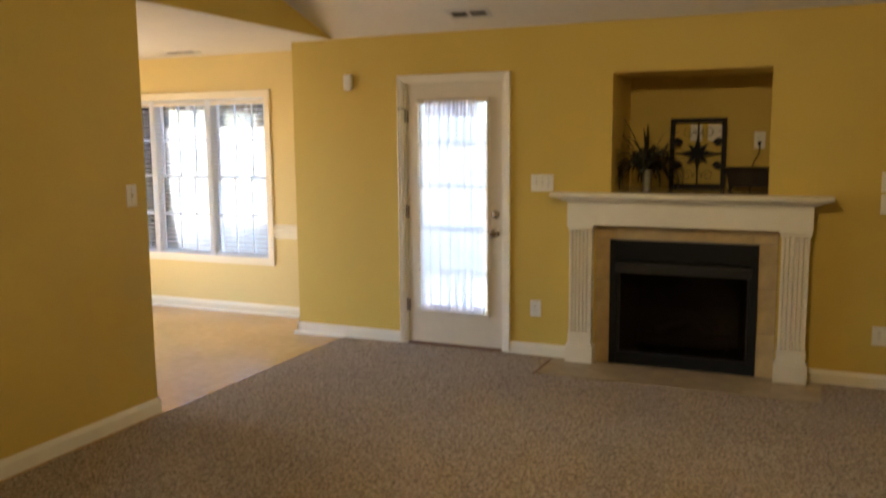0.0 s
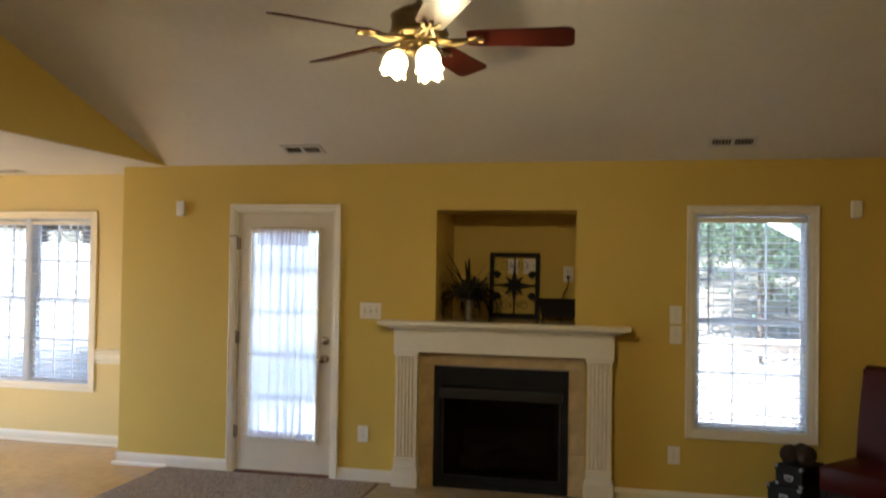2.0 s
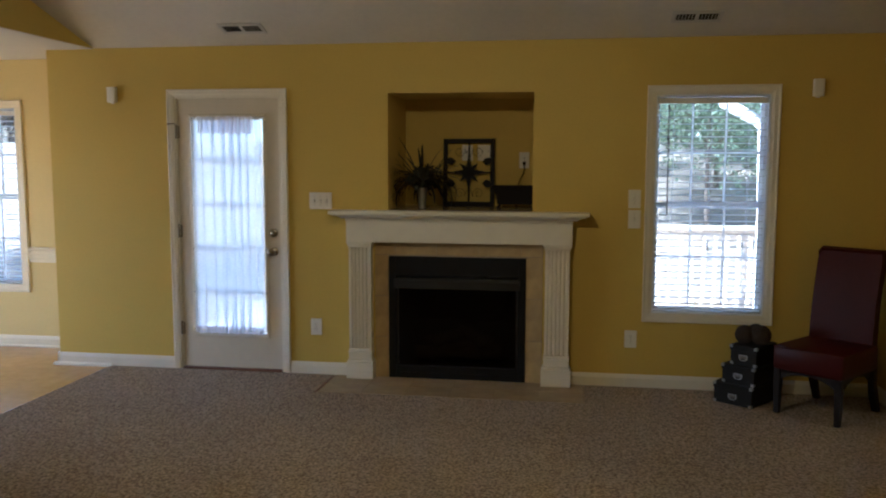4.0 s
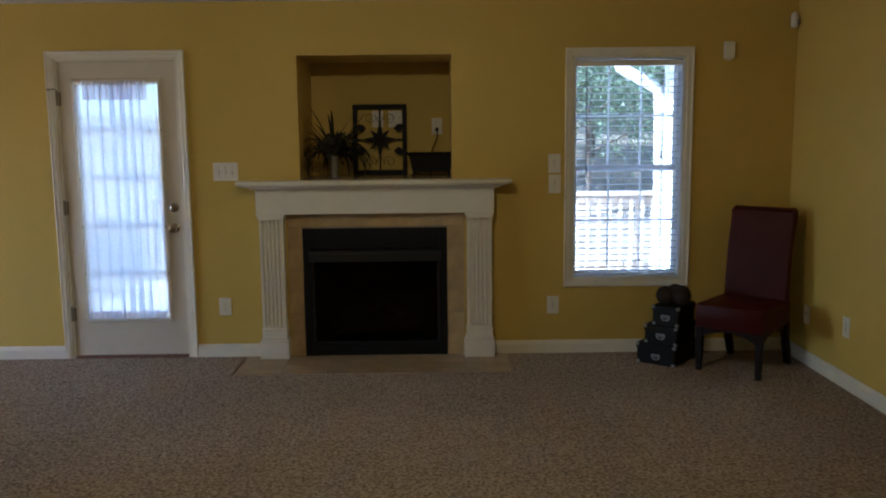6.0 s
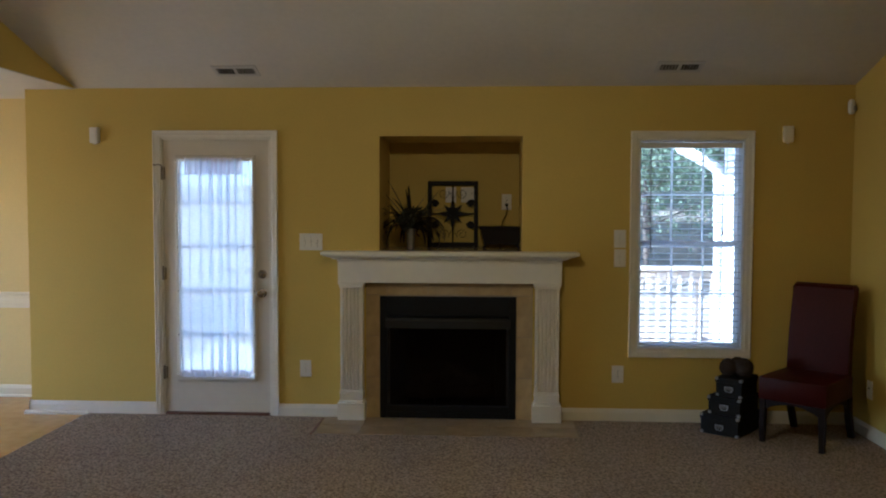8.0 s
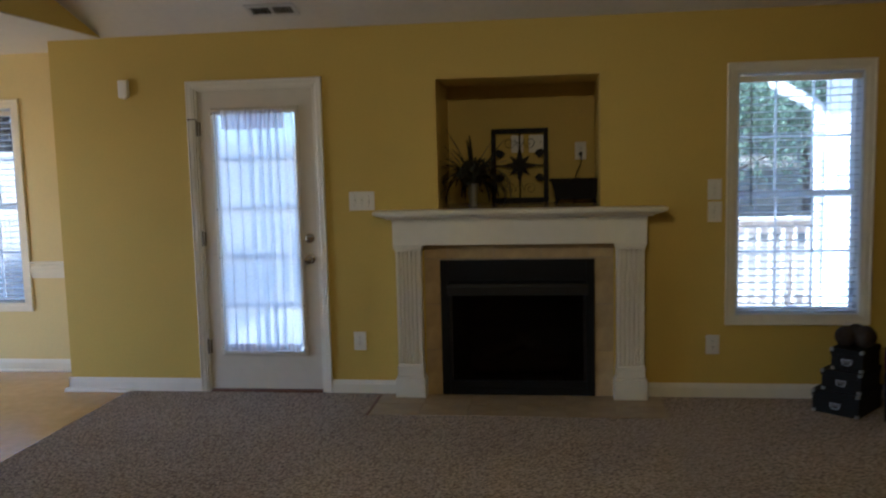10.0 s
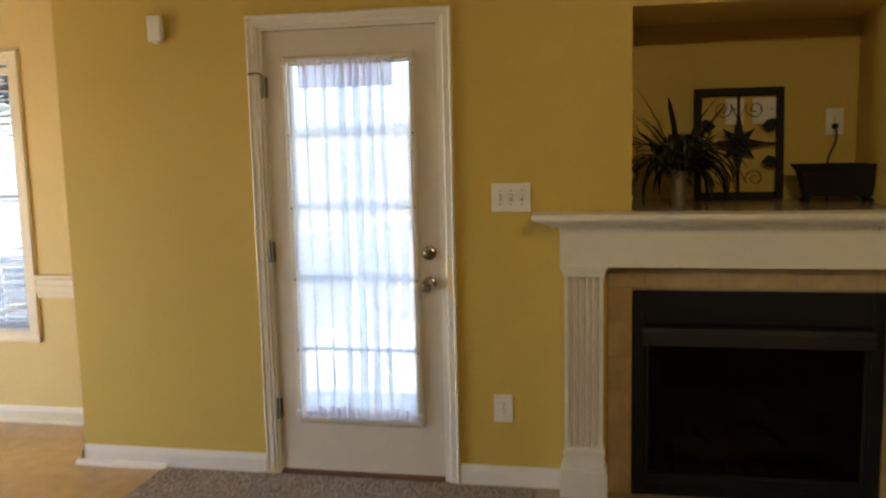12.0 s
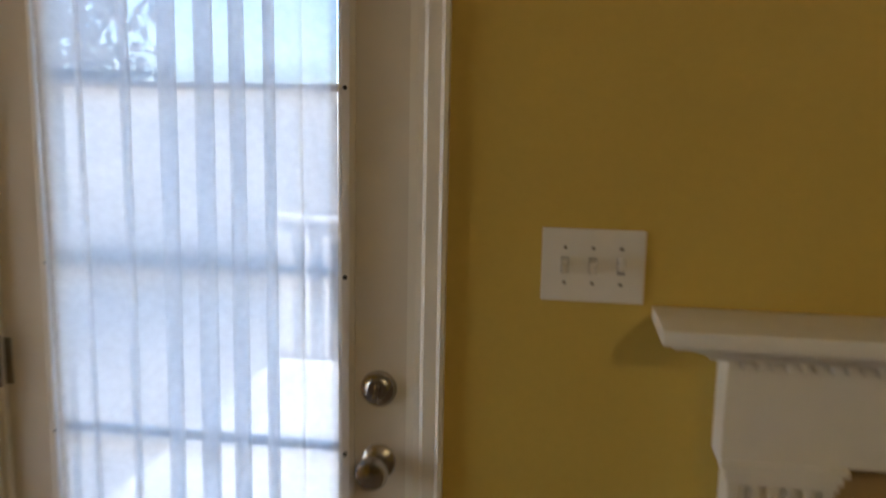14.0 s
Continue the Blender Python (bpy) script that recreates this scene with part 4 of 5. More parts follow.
def sensor(x, z, label):
    th = thing("wall_speaker", label, "speaker", pose(x, WY, z))
    part("housing", box(-0.035, 0.035, -0.034, -0.0005, -0.058, 0.058, 0.008), PLASTIC, th, "", True)
    part("grille", box(-0.027, 0.027, -0.0365, -0.033, -0.046, 0.034, 0.003), PLASTIC, th)
    part("bracket", box(-0.012, 0.012, -0.02, -0.0005, -0.066, -0.056, 0.003), PLASTIC, th)


sensor(-3.165, 2.092, "small white wall-mounted speaker box beside the door")
sensor(1.885, 2.09, "small white wall-mounted speaker box above the chair")
det = thing("motion_detector", "white rounded motion detector in the room corner", "detector", pose(2.312, WY - 0.034, 2.28, 0, 0, 45))
bm = put_turned(bmesh.new(), [(0.012, -0.052), (0.026, -0.045), (0.031, -0.02), (0.032, 0.02), (0.026, 0.045), (0.012, 0.052)], 20)
bmesh.ops.scale(bm, vec=(0.9, 0.75, 1), verts=bm.verts)
part("housing", bm, PLASTIC, det, "", True)
part("lens", box(-0.016, 0.016, -0.03, -0.02, -0.03, 0.005, 0.006), SHADOWGREY, det, "dull translucent lens", True)


def vent(x, y, z, tilt, label):
    th = thing("ceiling_vent", label, "air vent", pose(x, y, z, tilt, 0, 0))
    bm = bmesh.new()
    w, d = 0.158, 0.078
    put_box(bm, -w, w, -d, -d + 0.034, -0.008, 0.0, 0.002)
    put_box(bm, -w, w, d - 0.034, d, -0.008, 0.0, 0.002)
    for x0, x1 in ((-w, -w + 0.03), (-0.012, 0.012), (w - 0.03, w)):
        put_box(bm, x0, x1, -d + 0.034, d - 0.034, -0.008, 0.0)
    part("frame", bm, VENTFRAME, th)
    # dark sheet in place of the shade inside the duct
    part("backing", box(-w + 0.02, w - 0.02, -d + 0.02, d - 0.02, -0.003, -0.001), DARK, th, "dark sheet standing for the shaded duct behind the slats")
    for s in (-1, 1):
        for i in range(6):
            bm = put_box(bmesh.new(), -0.0009, 0.0009, -d + 0.034, d - 0.034, -0.008, 0.0, 0, pose(s * (0.02 + 0.021 * (i + 0.6)), 0, -0.005, 0, 48 * s, 0))
            part("slat", bm, VENTGREY, th)


VENTFRAME = material("vent_enamel", (0.55, 0.53, 0.50), 0.5, var=0.03, bump=0.0)
VENTGREY = material("vent_slat", (0.30, 0.285, 0.265), 0.5, var=0.03, bump=0.0)
SL = (RIDGE_Z - EAVE_Z) / (WY - RIDGE_Y)
for x, y in ((-2.02, 4.73), (1.05, 4.71)):
    vent(x, y, EAVE_Z + (WY - y) * SL - 0.001, -math.degrees(math.atan(SL)), "white ceiling air vent with dark slatted openings")
vent(-4.98, 5.16, EAVE_Z - 0.006, 0, "white ceiling air vent near the kitchen window")

# ---- things in the niche ----
NZ = NICHE[2] + 0.001
art = thing("metal_wall_art", "dark framed wrought-iron star panel leaning in the niche", "wall art", pose(-0.528, 5.605, NZ, -4, 0, 0))
AW, AH = 0.204, 0.530
bm = bmesh.new()
for x0, x1, z0, z1 in ((-AW, -AW + 0.034, 0, AH), (AW - 0.034, AW, 0, AH), (-AW + 0.034, AW - 0.034, 0, 0.036), (-AW + 0.034, AW - 0.034, AH - 0.036, AH)):
    put_box(bm, x0, x1, -0.014, 0.010, z0, z1, 0.005)
part("frame", bm, IRON, art, "dark wooden frame")
cz = AH / 2
bm = put_rod(bmesh.new(), (0, 0, 0.036), (0, 0, AH - 0.036), 0.006, n=8)
put_rod(bm, (-AW + 0.03, 0, cz), (AW - 0.03, 0, cz), 0.006, n=8)
part("cross_bars", bm, IRON, art)
for k in range(8):
    a = 45 * k
    L = 0.15 if k % 2 == 0 else 0.105
    bm = bmesh.new()
    put_prism(bm, [(0.0, -0.012), (L * 0.35, -0.021), (L, 0.0), (L * 0.35, 0.021), (0.0, 0.012)], "z", -0.003, 0.003)
    bmesh.ops.transform(bm, matrix=pose(0, -0.008, cz) @ pose(0, 0, 0, 90, 0, 0) @ pose(0, 0, 0, 0, 0, a), verts=bm.verts)
    part("star_point", bm, IRON, art)
for sx in (-1, 1):
    for sz in (-1, 1):
        pts = []
        for i in range(26):
            u = i / 25
            th = u * 2.1 * 2 * math.pi / 1.5
            r = 0.045 * (1 - 0.75 * u)
            pts.append((sx * (0.075 + r * math.cos(th + 2.6)), 0, cz + sz * (0.165 + r * math.sin(th + 2.6))))
        pts.insert(0, (sx * 0.004, 0, cz + sz * 0.12))
        part("scroll", put_path(bmesh.new(), pts, 0.0021, 6), IRON, art, "", True)
        bm = bmesh.new()
        put_prism(bm, [(0, 0), (0.03, -0.03), (0.06, -0.02), (0.07, 0.02), (0.05, 0.035), (0.02, 0.025)], "y", -0.004, 0.002)
        bmesh.ops.transform(bm, matrix=Matrix.Translation((sx * 0.105, 0, cz + sz * 0.085)) @ Matrix.Diagonal((sx, 1, sz, 1)), verts=bm.verts)
        part("metal_leaf", bm, IRON, art)

plate("cable_plate", -0.545, 1.665, NB, 1, "white cable wall plate behind the metal panel", "jack", "wall plate", w1=0.085)
plate("cable_plate", -0.400, 1.665, NB, 2, "white double wall plate behind the metal panel", "jack", "wall plate")
cord = plate("power_outlet", -0.095, 1.607, NB, 1, "white power outlet in the niche with a plugged cord", "socket", "outlet")
plug = part("plug", box(-0.012, 0.012, -0.034, -0.009, -0.035, -0.011, 0.004), BOXBLACK, cord, "black plug with a hanging cord")
part("wire", put_path(bmesh.new(), [(0, -0.03, -0.027), (0.004, -0.045, -0.067), (-0.005, -0.05, -0.107), (-0.03, -0.06, -0.152), (-0.045, -0.075, -0.207), (-0.05, -0.10, -0.287), (-0.05, -0.12, -0.365)], 0.004, 8), BOXBLACK, plug, "", True)

bx = thing("trough_planter", "dark metal trough with flared corners and small feet", "planter", pose(-0.140, 5.40, NZ) @ Matrix.Diagonal((1.16, 1.1, 0.94, 1)))
bm = bmesh.new()
rings = []
for z, w, d in ((0.03, 0.118, 0.045), (0.10, 0.128, 0.052), (0.15, 0.140, 0.058), (0.178, 0.158, 0.066), (0.182, 0.158, 0.066), (0.15, 0.132, 0.050), (0.04, 0.11, 0.038)):
    rings.append([bm.verts.new((sx * w, sy * d, z)) for sx, sy in ((-1, -1), (1, -1), (1, 1), (-1, 1))])
for a, b in zip(rings, rings[1:]):
    for k in range(4):
        bm.faces.new((a[k], a[(k + 1) % 4], b[(k + 1) % 4], b[k]))
bm.faces.new(rings[0])
bm.faces.new(rings[-1])
part("body", bm, IRON, bx)
for sx in (-1, 1):
    for sy in (-1, 1):
        part("foot", put_path(bmesh.new(), [(sx * 0.10, sy * 0.036, 0.035), (sx * 0.108, sy * 0.04, 0.02), (sx * 0.118, sy * 0.046, 0.004)], [0.010, 0.008, 0.011], 8), IRON, bx)

pot = thing("potted_plant", "dark spiky artificial plant in a galvanised metal vase", "plant", pose(-0.834, 5.24, NZ))
bm = put_turned(bmesh.new(), [(0.027, 0.0), (0.028, 0.004), (0.031, 0.06), (0.036, 0.125), (0.040, 0.15), (0.042, 0.155), (0.040, 0.157), (0.036, 0.150), (0.033, 0.12)], 28)
vase = part("vase", bm, GALV, pot, "ribbed galvanised metal vase", True)
part("soil", put_turned(bmesh.new(), [(0.034, 0.118), (0.034, 0.128), (0.0002, 0.132)], 20), BARK, pot)
rnd = random.Random(11)


def blade_leaf(az, lift, length, width, droop, seed):
    """A long arching leaf with a folded midrib."""
    bm = bmesh.new()
    a = radians(az)
    d = Vector((math.cos(a), math.sin(a), 0))
    side = Vector((-math.sin(a), math.cos(a), 0))
    rows = []
    p = Vector((0, 0, 0.13))
    ang = radians(lift)
    n = 12
    for i in range(n + 1):
        u = i / n
        w = width * (0.35 + 1.3 * u) * (1 - u) ** 0.7 + 0.0008
        up = Vector((0, 0, 1))
        rows.append([bm.verts.new(p + side * w + up * w * 0.25), bm.verts.new(p), bm.verts.new(p - side * w + up * w * 0.25)])
        p = p + (d * math.cos(ang) + Vector((0, 0, math.sin(ang)))) * length / n
        ang -= radians(droop) / n
    for r, s in zip(rows, rows[1:]):
        bm.faces.new((r[0], r[1], s[1], s[0]))
        bm.faces.new((r[1], r[2], s[2], s[1]))
    bmesh.ops.solidify(bm, geom=bm.faces[:], thickness=0.0012)
    for v in bm.verts:
        v.co.x = max(v.co.x, -0.195 + 0.02 * math.sin(v.co.z * 60))
        v.co.z = max(v.co.z, 0.004)
    return bm


for k in range(64):
    tall = k < 14
    az = rnd.uniform(0, 360) if tall else rnd.choice((rnd.uniform(-55, 75), rnd.uniform(110, 238), rnd.uniform(-40, 40), rnd.uniform(150, 215)))
    lift = rnd.uniform(48, 80) if tall else rnd.uniform(35, 80)
    length = rnd.uniform(0.30, 0.42) if tall else rnd.uniform(0.26, 0.44)
    part("leaf", blade_leaf(az, lift, length, rnd.uniform(0.011, 0.017) if tall else rnd.uniform(0.012, 0.020), rnd.uniform(10, 55) if tall else rnd.uniform(110, 185), k), LEAF, pot, "", True)
for az, lift, length, w, droop in ((168, 74, 0.46, 0.021, 22), (190, 58, 0.36, 0.017, 30), (120, 84, 0.34, 0.016, 20), (205, 62, 0.34, 0.017, 45), (20, 80, 0.28, 0.015, 25), (178, 44, 0.30, 0.019, 60), (200, 52, 0.42, 0.022, 165), (170, 55, 0.44, 0.022, 170), (188, 60, 0.46, 0.020, 185), (230, 50, 0.40, 0.02, 170), (350, 50, 0.40, 0.019, 160), (10, 58, 0.42, 0.019, 175)):
    part("leaf", blade_leaf(az, lift, length, w, droop, 99), LEAF, pot, "", True)
part("leaf", blade_leaf(178, 50, 0.27, 0.010, 22, 98), LEAF, pot, "", True)
for k in range(30):
    az, r = rnd.uniform(0, 360), rnd.uniform(0.02, 0.13)
    c = Vector((r * math.cos(radians(az)), r * math.sin(radians(az)), rnd.uniform(0.17, 0.30)))
    bm = bmesh.new()
    for q in range(16):
        m = Matrix.Translation(c + Vector((rnd.gauss(0, 0.02), rnd.gauss(0, 0.02), rnd.gauss(0, 0.02)))) @ pose(0, 0, 0, rnd.uniform(0, 360), rnd.uniform(0, 360), rnd.uniform(0, 360))
        vs = [bm.verts.new(m @ Vector(p)) for p in ((-0.026, 0, 0), (-0.004, -0.009, 0.003), (0.026, 0, 0), (-0.004, 0.009, 0.003))]
        bm.faces.new(vs)
    part("sprig", bm, LEAF, pot, "small dark leafy sprig")

# ---- chair in the corner ----
chair = thing("parsons_chair", "tall-backed red leather dining chair with dark wooden legs in the corner", "chair", pose(1.893, 4.562, 0.004, 0, 0, -42.0))
# chair space: front is -y, x across
SW, SD, BW = 0.225, 0.25, 0.205
bm = box(-SW, SW, -SD, SD - 0.02, 0.285, 0.445, 0.028)
for v in bm.verts:
    if v.co.z > 0.42:
        v.co.z += 0.018 * (1 - (v.co.x / SW) ** 2) * (1 - (v.co.y / SD) ** 2)
part("seat", bm, LEATHER, chair, "padded red leather seat", True)
bm = bmesh.new()
prof = []
for i in range(17):
    u = i / 16
    z = 0.36 + 0.655 * u
    y = SD - 0.085 + 0.02 * u + 0.075 * u * u
    prof.append((y, z))
back = [(y + 0.075 - 0.018 * (i / 16) + 0.034 * max(0, (i - 12) / 4) ** 0.6, z) for i, (y, z) in enumerate(prof)]
top = [(prof[-1][0] - 0.008, 1.028), (prof[-1][0] + 0.025, 1.043), (back[-1][0] - 0.012, 1.037)]
put_prism(bm, prof + top + list(reversed(back)), "x", -BW, BW)
bmesh.ops.bevel(bm, geom=[e for e in bm.edges if abs(abs(e.verts[0].co.x) - BW) < 1e-4 and abs(e.verts[0].co.x - e.verts[1].co.x) < 1e-4], offset=0.012, segments=3, affect="EDGES")
part("backrest", bm, LEATHER, chair, "curved red leather backrest", True)
part("piping", put_path(bmesh.new(), [(-SW, -SD + 0.004, 0.432), (0, -SD + 0.001, 0.436), (SW, -SD + 0.004, 0.432)], 0.004, 6), LEATHER, chair)
for sx in (-1, 1):
    bm = put_prism(bmesh.new(), [(sx * (SW - 0.03) - 0.022, -SD + 0.006), (sx * (SW - 0.03) + 0.022, -SD + 0.006), (sx * (SW - 0.03) + 0.022, -SD + 0.05), (sx * (SW - 0.03) - 0.022, -SD + 0.05)], "z", 0.0, 0.29)
    for v in bm.verts:
        if v.co.z < 0.01:
            v.co.x += (sx * (SW - 0.03) - v.co.x) * 0.28
            v.co.y += (-SD + 0.028 - v.co.y) * 0.28
    part("leg", bm, DARKWOOD, chair, "tapered dark wooden front leg")
    arch = [(-0.17, 0.287)] + [(-0.17 + 0.34 * i / 10, 0.225 + 0.048 * math.sin(math.pi * i / 10) ** 0.7) for i in range(11)] + [(0.17, 0.287)]
    part("apron", put_prism(bmesh.new(), arch, "x", sx * (SW - 0.03) - 0.010, sx * (SW - 0.03) + 0.010), DARKWOOD, chair, "arched dark wooden seat rail")
    bm = put_profile(bmesh.new(), [(SD - 0.06, 0.30), (SD - 0.04, 0.15), (SD + 0.03, 0.0), (SD + 0.065, 0.0), (SD + 0.005, 0.17), (SD - 0.01, 0.30)], (sx * (SW - 0.03) - 0.02, 0, 0), (0.04, 0, 0), (0, 1, 0), (0, 0, 1))
    part("leg", bm, DARKWOOD, chair, "splayed dark wooden back leg")

arch = [(-0.172, 0.287)] + [(-0.172 + 0.344 * i / 10, 0.225 + 0.048 * math.sin(math.pi * i / 10) ** 0.7) for i in range(11)] + [(0.172, 0.287)]
part("apron", put_prism(bmesh.new(), arch, "y", -SD + 0.014, -SD + 0.034), DARKWOOD, chair, "arched dark wooden seat rail")

# ---- stacked boxes beside the chair ----
CARD = material("card", (0.20, 0.19, 0.17), 0.8, var=0.05, bump=0.0)
base = Vector((1.247, 4.729, 0.004))
ax = Vector((0.777, -0.629, 0)).normalized()
ay = Vector((-ax.y, ax.x, 0))
turn = math.degrees(math.atan2(ax.y, ax.x))
z = 0.004
for k, (w, d, h) in enumerate(((0.268, 0.36, 0.138), (0.225, 0.315, 0.125), (0.182, 0.27, 0.132))):
    corner = base + ax * (0.262 - w) + ay * (0.022 * k)
    c = corner + ax * w / 2 + ay * d / 2
    th = thing("storage_box", ("large", "medium", "small")[k] + " black storage box with metal corners and label holder, stacked", "box", pose(c.x, c.y, z, 0, 0, turn), "stacked storage boxes")
    part("body", box(-w / 2, w / 2, -d / 2, d / 2, 0, h - 0.036, 0.004), BOXBLACK, th)
    part("lid", box(-w / 2 - 0.005, w / 2 + 0.005, -d / 2 - 0.005, d / 2 + 0.005, h - 0.038, h, 0.005), BOXBLACK, th)
    bm = bmesh.new()
    for x0, x1, za, zb in ((-0.03, 0.03, 0.066, 0.072), (-0.03, -0.024, 0.046, 0.066), (0.024, 0.03, 0.046, 0.066), (-0.024, -0.017, 0.038, 0.047), (0.017, 0.024, 0.038, 0.047), (-0.017, 0.017, 0.034, 0.039)):
        put_box(bm, x0, x1, -d / 2 - 0.004, -d / 2 + 0.001, za, zb)
    lab = part("label_holder", bm, GALV, th, "silver metal label holder")
    part("label_card", box(-0.0235, 0.0235, -d / 2 - 0.002, -d / 2 + 0.001, 0.0475, 0.0655), CARD, lab, "blank grey card")
    for sx in (-1, 1):
        for za in (0.0, h - 0.020):
            e = 0.0055 if za else 0.0008
            bm = put_box(bmesh.new(), sx * (w / 2 + e) - 0.011 * (1 + sx), sx * (w / 2 + e) + 0.011 * (1 - sx), -d / 2 - e - 0.0012, -d / 2 - e + 0.022, za, za + 0.020, 0.003)
            part("corner_guard", bm, GALV, th, "silver metal corner guard")
    z += h
for k, (u, v, r) in enumerate(((0.055, 0.075, 0.062), (0.150, 0.11, 0.066), (0.07, 0.2, 0.06))):
    c = base + ax * (0.262 - 0.182 + u) + ay * (0.044 + v)
    th = thing("decorative_ball", "brown woven wicker decorative ball on the stacked boxes", "ball", pose(c.x, c.y, z + r, 30 * k, 20, 0), "wicker balls")
    bm = bmesh.new()
    bmesh.ops.create_icosphere(bm, subdivisions=3, radius=r * 0.93)
    part("core", bm, WICKER, th, "", True)
    rr = random.Random(k)
    for q in range(13):
        m = pose(0, 0, 0, rr.uniform(0, 360), rr.uniform(0, 360), 0)
        bm = put_path(bmesh.new(), [m @ Vector((r * 0.96 * math.cos(2 * math.pi * i / 24), r * 0.96 * math.sin(2 * math.pi * i / 24), 0)) for i in range(25)], r * 0.045, 5)
        part("cane_strand", bm, WICKER, th)


# ---- outdoors ----
def ground_z(x, y):
    up = min(max(0.0, y - 9.5), 15.0)
    return -0.55 + 0.185 * up * min(1, 0.35 + up / 12) + 0.06 * noise.noise(Vector((x * 0.3, y * 0.3, 0)))


bm = bmesh.new()
GXS = [-400, -150, -80] + [-50 + 2 * i for i in range(36)] + [40, 90, 400]
GYS = [-400, -60, -12, 0] + [3 + 1.5 * i for i in range(28)] + [60, 90, 160, 400]
grid = [[bm.verts.new((x, y, ground_z(x, y) if 4 < y < 90 else (-0.6 if y < 5 else ground_z(x, 90)))) for x in GXS] for y in GYS]
for j in range(len(GYS) - 1):
    for i in range(len(GXS) - 1):
        bm.faces.new((grid[j][i], grid[j][i + 1], grid[j + 1][i + 1], grid[j + 1][i]))
structure("ground", bm, GROUND, "sunlit yard covered in dry fallen leaves", "ground", True)

# deck
deck = thing("deck", "sunlit weathered wooden deck outside the door", "deck", pose(0, 0, 0))
DZ = -0.14
bw = 0.14
bm = box(-2.85, 2.85, -bw / 2 + 0.003, bw / 2 - 0.003, -0.035, 0, 0.004)
plank = bpy.data.meshes.new("deck_board")
bm.to_mesh(plank)
bm.free()
plank.materials.append(DECKWOOD)
for i in range(27):
    piece("deck_board", plank, deck, pose(-0.7, 5.26 + bw * i, DZ))
for x in (-3.4, -1.0, 2.0):
    part("joist", box(x, x + 0.05, 5.2, 9.0, DZ - 0.22, DZ - 0.036), DECKWOOD, deck)
    part("post", box(x, x + 0.09, 8.86, 8.95, -0.9, DZ - 0.22), DECKWOOD, deck)
rail = thing("deck_railing", "weathered wooden deck railing with square balusters", "railing", pose(0, 8.98, DZ))
part("top_rail", box(-3.55, 4.2, -0.07, 0.07, 0.96, 1.0, 0.005), DECKWOOD, rail)
part("side_rail", box(-3.55, 4.2, 0.0, 0.038, 0.82, 0.96, 0.003), DECKWOOD, rail)
part("bottom_rail", box(-3.55, 4.2, 0.0, 0.038, 0.06, 0.15, 0.003), DECKWOOD, rail)
bm = box(-0.018, 0.018, -0.037, -0.001, 0.04, 0.93)
bal = bpy.data.meshes.new("baluster")
bm.to_mesh(bal)
bm.free()
bal.materials.append(DECKWOOD)
for i in range(60):
    piece("baluster", bal, rail, pose(-3.45 + 0.128 * i, 0, 0))
for x in (-3.5, -1.6, 0.4, 2.3, 4.1):
    part("post", box(x - 0.045, x + 0.045, 0.04, 0.13, -0.6, 1.0, 0.004), DECKWOOD, rail)

# wing of the house beyond the window
wing = thing("house_wing", "white sided wing of the house with gutter and downspout", "house", pose(2.13, 5.15, 0))
part("wall", box(0.02, 4.0, 0.02, 2.28, -0.6, 2.6), SIDING, wing)
LAP = [(0, 0), (0.016, 0), (0.004, 0.112), (0, 0.112)]
for i in range(28):
    bm = put_profile(bmesh.new(), LAP, (0.02, 0.0, -0.55 + 0.112 * i), (0, 2.24, 0), (-1, 0, 0), (0, 0, 1))
    part("siding_board", bm, SIDING, wing)
part("corner_board", box(-0.004, 0.09, 2.22, 2.302, -0.6, 2.6, 0.004), SIDING, wing)
bm = put_prism(bmesh.new(), [(-0.42, 2.50), (1.9, 3.1), (4.4, 2.50), (4.4, 2.62), (1.9, 3.22), (-0.42, 2.62)], "y", -0.1, 2.62)
part("roof", bm, BARK, wing, "grey shingle roof edge")
part("gutter", put_profile(bmesh.new(), [(0, 0), (0, 0.10), (-0.02, 0.10), (-0.02, 0.02), (-0.09, 0.02), (-0.10, 0.10), (-0.12, 0.10), (-0.11, 0.0)], (-0.42, -0.1, 2.48), (0, 2.7, 0), (1, 0, 0), (0, 0, 1)), SIDING, wing, "white metal gutter")
bm = put_path(bmesh.new(), [(-0.44, 2.42, 2.50), (-0.44, 2.42, 2.24), (-0.41, 2.42, 2.17), (-0.10, 2.36, 1.99), (-0.05, 2.35, 1.94), (-0.035, 2.35, 1.86), (-0.035, 2.35, -0.5)], 0.058, 10)
part("downspout", bm, SIDING, wing, "white metal downspout with an elbow", True)


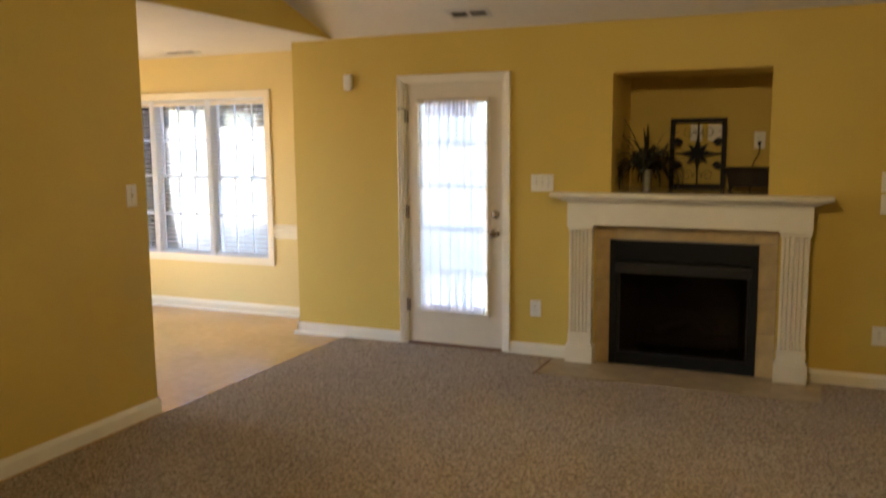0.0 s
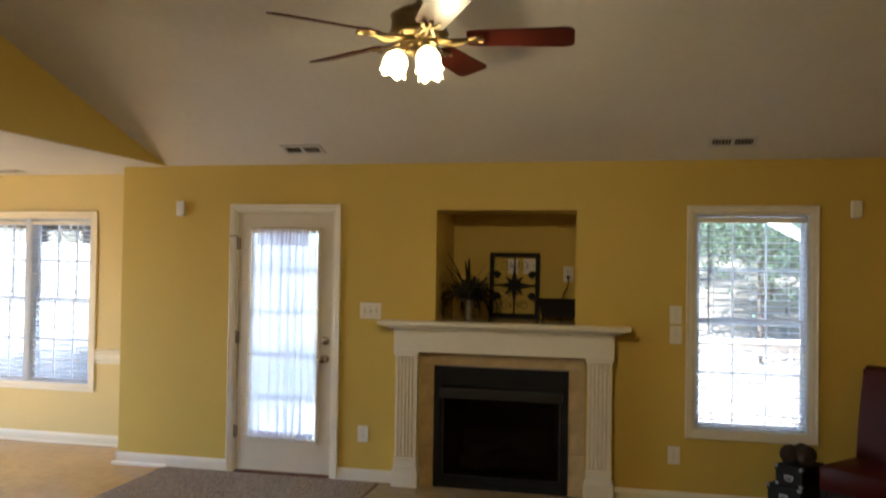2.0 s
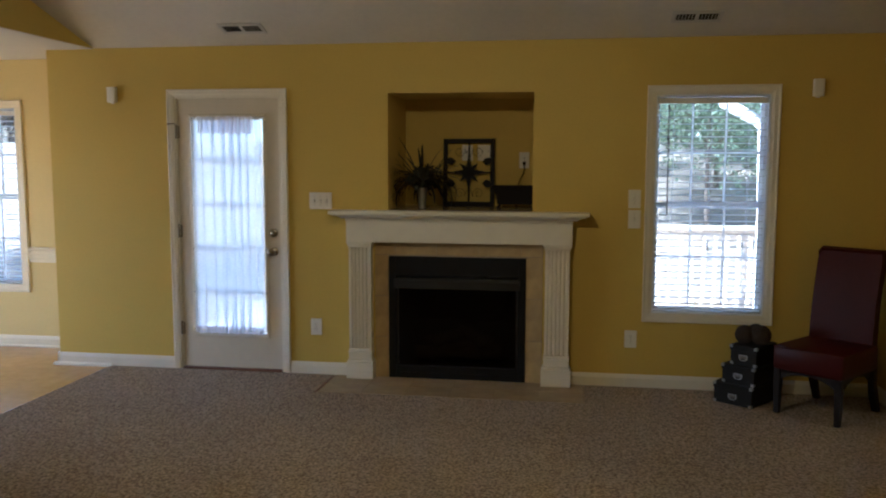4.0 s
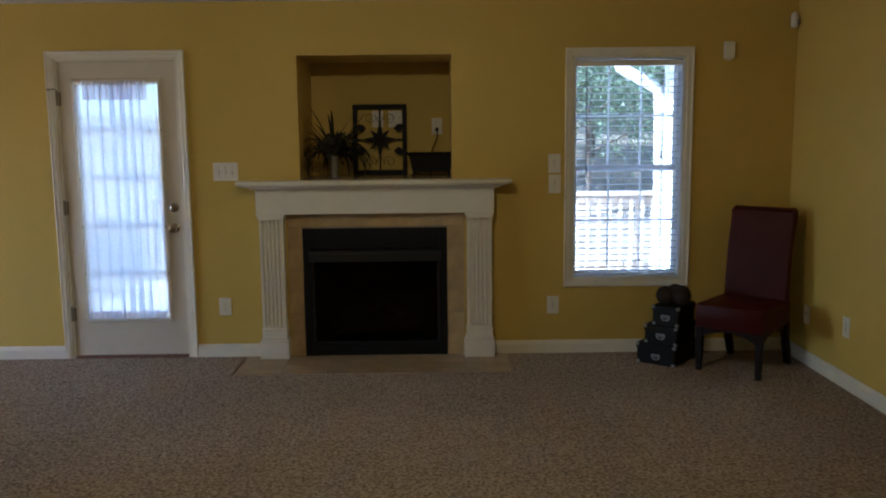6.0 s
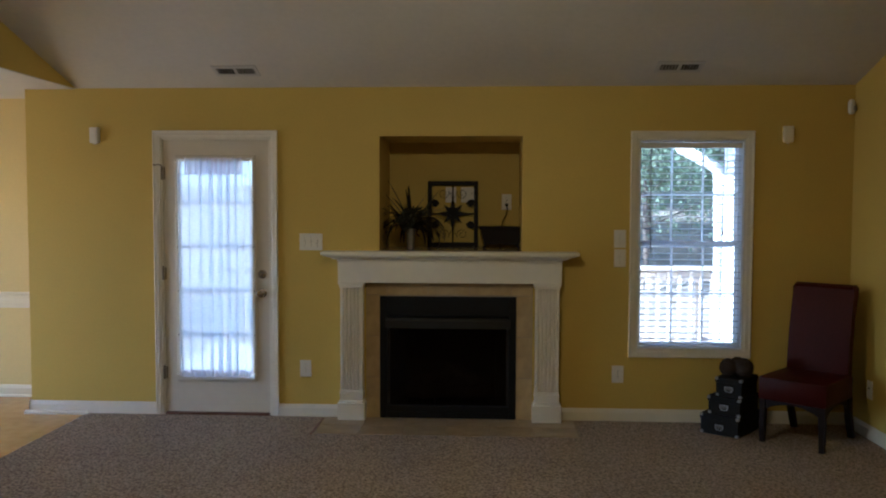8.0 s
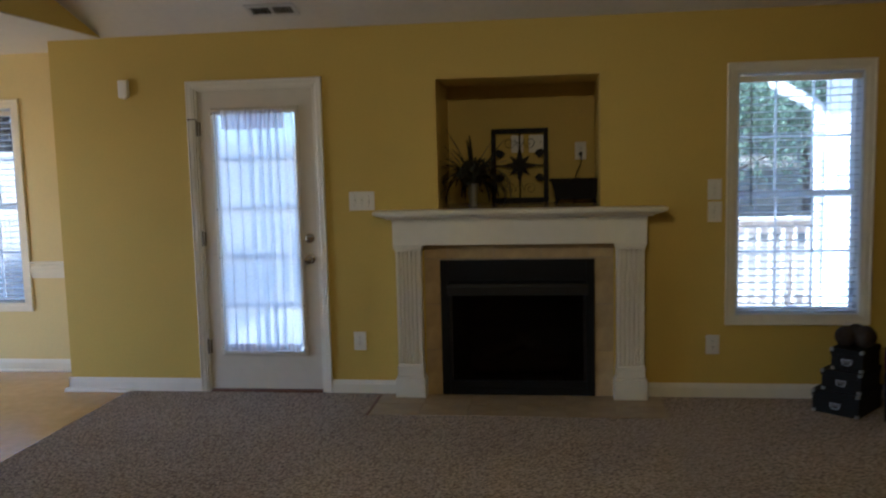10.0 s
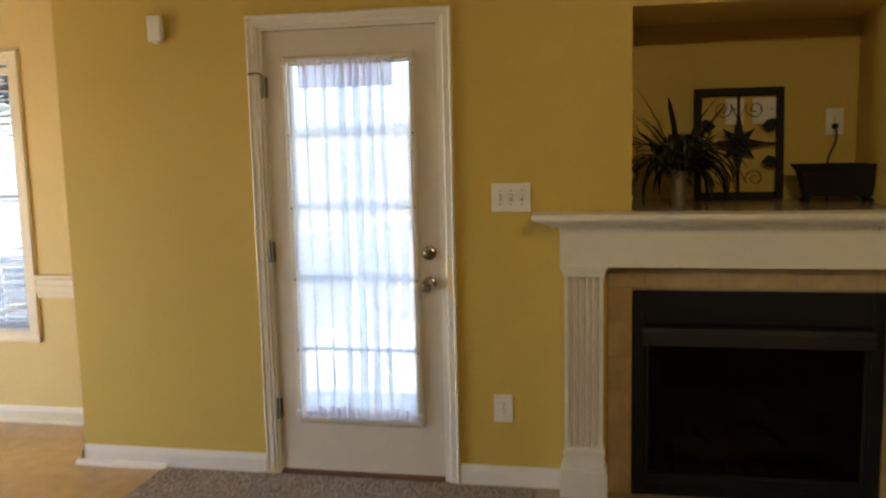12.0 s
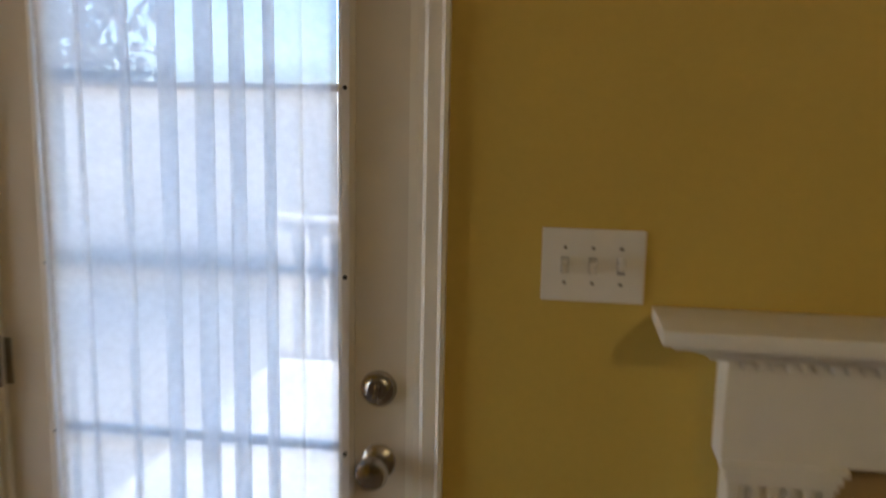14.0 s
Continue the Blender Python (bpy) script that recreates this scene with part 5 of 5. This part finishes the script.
# trees
def tree_meshes(seed, height, leafy, leaves):
    rr = random.Random(seed)
    bm = bmesh.new()
    pts = [Vector((0.02 * height * rr.uniform(-0.4, 0.4) * (i / 7), 0.02 * height * rr.uniform(-0.4, 0.4) * (i / 7), height * i / 7 - 0.3)) for i in range(8)]
    r0 = height * (0.009 if leafy else 0.016)
    put_path(bm, pts, [r0 * (1 - 0.8 * i / 7) for i in range(8)], 8)
    tips = []
    for k in range(26 if leafy else 11):
        u = rr.uniform(0.2 if leafy else 0.4, 0.97)
        s = pts[int(u * 7)].lerp(pts[min(7, int(u * 7) + 1)], u * 7 % 1)
        a, L = rr.uniform(0, 6.28), height * (0.28 if leafy else 0.2) * (1.1 - u * 0.75)
        mid = s + Vector((math.cos(a) * L * 0.55, math.sin(a) * L * 0.55, L * 0.25))
        end = s + Vector((math.cos(a) * L, math.sin(a) * L, L * rr.uniform(0.3, 0.8)))
        put_path(bm, [s, mid, end], [r0 * 0.3, r0 * 0.2, r0 * 0.06], 5)
        tips += [s.lerp(mid, 0.6), mid, mid.lerp(end, 0.5), end]
    trunk = bpy.data.meshes.new("trunk")
    bm.to_mesh(trunk)
    bm.free()
    trunk.materials.append(BARK)
    verts, faces = [], []
    for k in range(leaves):
        c = rr.choice(tips) + Vector((rr.gauss(0, 1), rr.gauss(0, 1), rr.gauss(0, 0.8))) * height * 0.05
        s = rr.uniform(0.03, 0.06) if leafy else rr.uniform(0.05, 0.12)
        m = pose(c.x, c.y, c.z, rr.uniform(0, 360), rr.uniform(0, 360), rr.uniform(0, 360))
        n0 = len(verts)
        verts += [tuple(m @ Vector(p)) for p in ((-s, 0, 0), (0, -s * 0.5, s * 0.15), (s, 0, 0), (0, s * 0.5, s * 0.15))]
        faces.append((n0, n0 + 1, n0 + 2, n0 + 3))
    crown = bpy.data.meshes.new("crown")
    crown.from_pydata(verts, [], faces)
    crown.materials.append(GREENS if leafy else FALL)
    return trunk, crown


def plant_tree(meshes, x, y, turn, size, label):
    th = thing("tree", label, "tree", Matrix.Translation((x, y, ground_z(x, y))) @ pose(0, 0, 0, 0, 0, turn) @ Matrix.Diagonal((size, size, size, 1)))
    for nm, me in zip(("trunk", "crown"), meshes):
        ob = new(nm, me)
        ob.parent = th
        if nm == "crown":
            tagged(ob, "uneven crown of small leaves")


rnd = random.Random(7)
bare = [tree_meshes(s, 13.0, False, 900) for s in (1, 2)]
shady = [tree_meshes(s, 12.0, False, 5500) for s in (3, 4)]
green = [tree_meshes(s, 7.5, True, 16000) for s in (5, 6)]
for i in range(64):
    x, y = rnd.choice((rnd.uniform(-56, -22), rnd.uniform(-56, -22), rnd.uniform(-3, 16))), rnd.uniform(24.5, 42)
    plant_tree(bare[i % 2], x, y, rnd.uniform(0, 360), rnd.uniform(0.7, 1.25), "tall bare-limbed woodland tree with sparse autumn leaves")
# trees out of view, added to throw shadow bands on the yard
for i in range(26):
    x, y = (rnd.uniform(-27, -15), rnd.uniform(2, 8.5)) if i < 14 else (rnd.uniform(-36, -24), rnd.uniform(8, 14))
    plant_tree(shady[i % 2], x, y, rnd.uniform(0, 360), rnd.uniform(0.8, 1.3), "tall bare-limbed tree out of view, added to shade the yard")
for i, (x, y) in enumerate(((0.8, 15.0), (2.6, 14.0), (4.4, 15.8), (6.8, 16.5), (3.4, 18.0), (0.4, 19.0), (1.6, 17.0), (5.4, 19.5), (2.4, 21.0), (3.8, 22.5), (1.0, 22.5))):
    plant_tree(green[i % 2], x, y, 47 * i, rnd.uniform(0.8, 1.15), "green leafy tree beyond the deck")
verts, faces = [], []
for k in range(15000):
    x, y = rnd.choice((rnd.uniform(-66, -23), rnd.uniform(-66, -23), rnd.uniform(-4, 30))), rnd.uniform(30, 46)
    m = pose(x, y, ground_z(x, y) + abs(rnd.gauss(0, 3.8)), rnd.uniform(0, 360), rnd.uniform(0, 360), rnd.uniform(0, 360))
    s = rnd.uniform(0.2, 0.65)
    n0 = len(verts)
    verts += [tuple(m @ Vector(p)) for p in ((-s, 0, 0), (0, -s * 0.5, 0), (s, 0, 0), (0, s * 0.5, 0))]
    faces.append((n0, n0 + 1, n0 + 2, n0 + 3))
me = bpy.data.meshes.new("undergrowth")
me.from_pydata(verts, [], faces)
me.materials.append(FALL)
tagged(new("undergrowth", me), "tangled brown undergrowth at the edge of the woods", "undergrowth", "", "stuff")
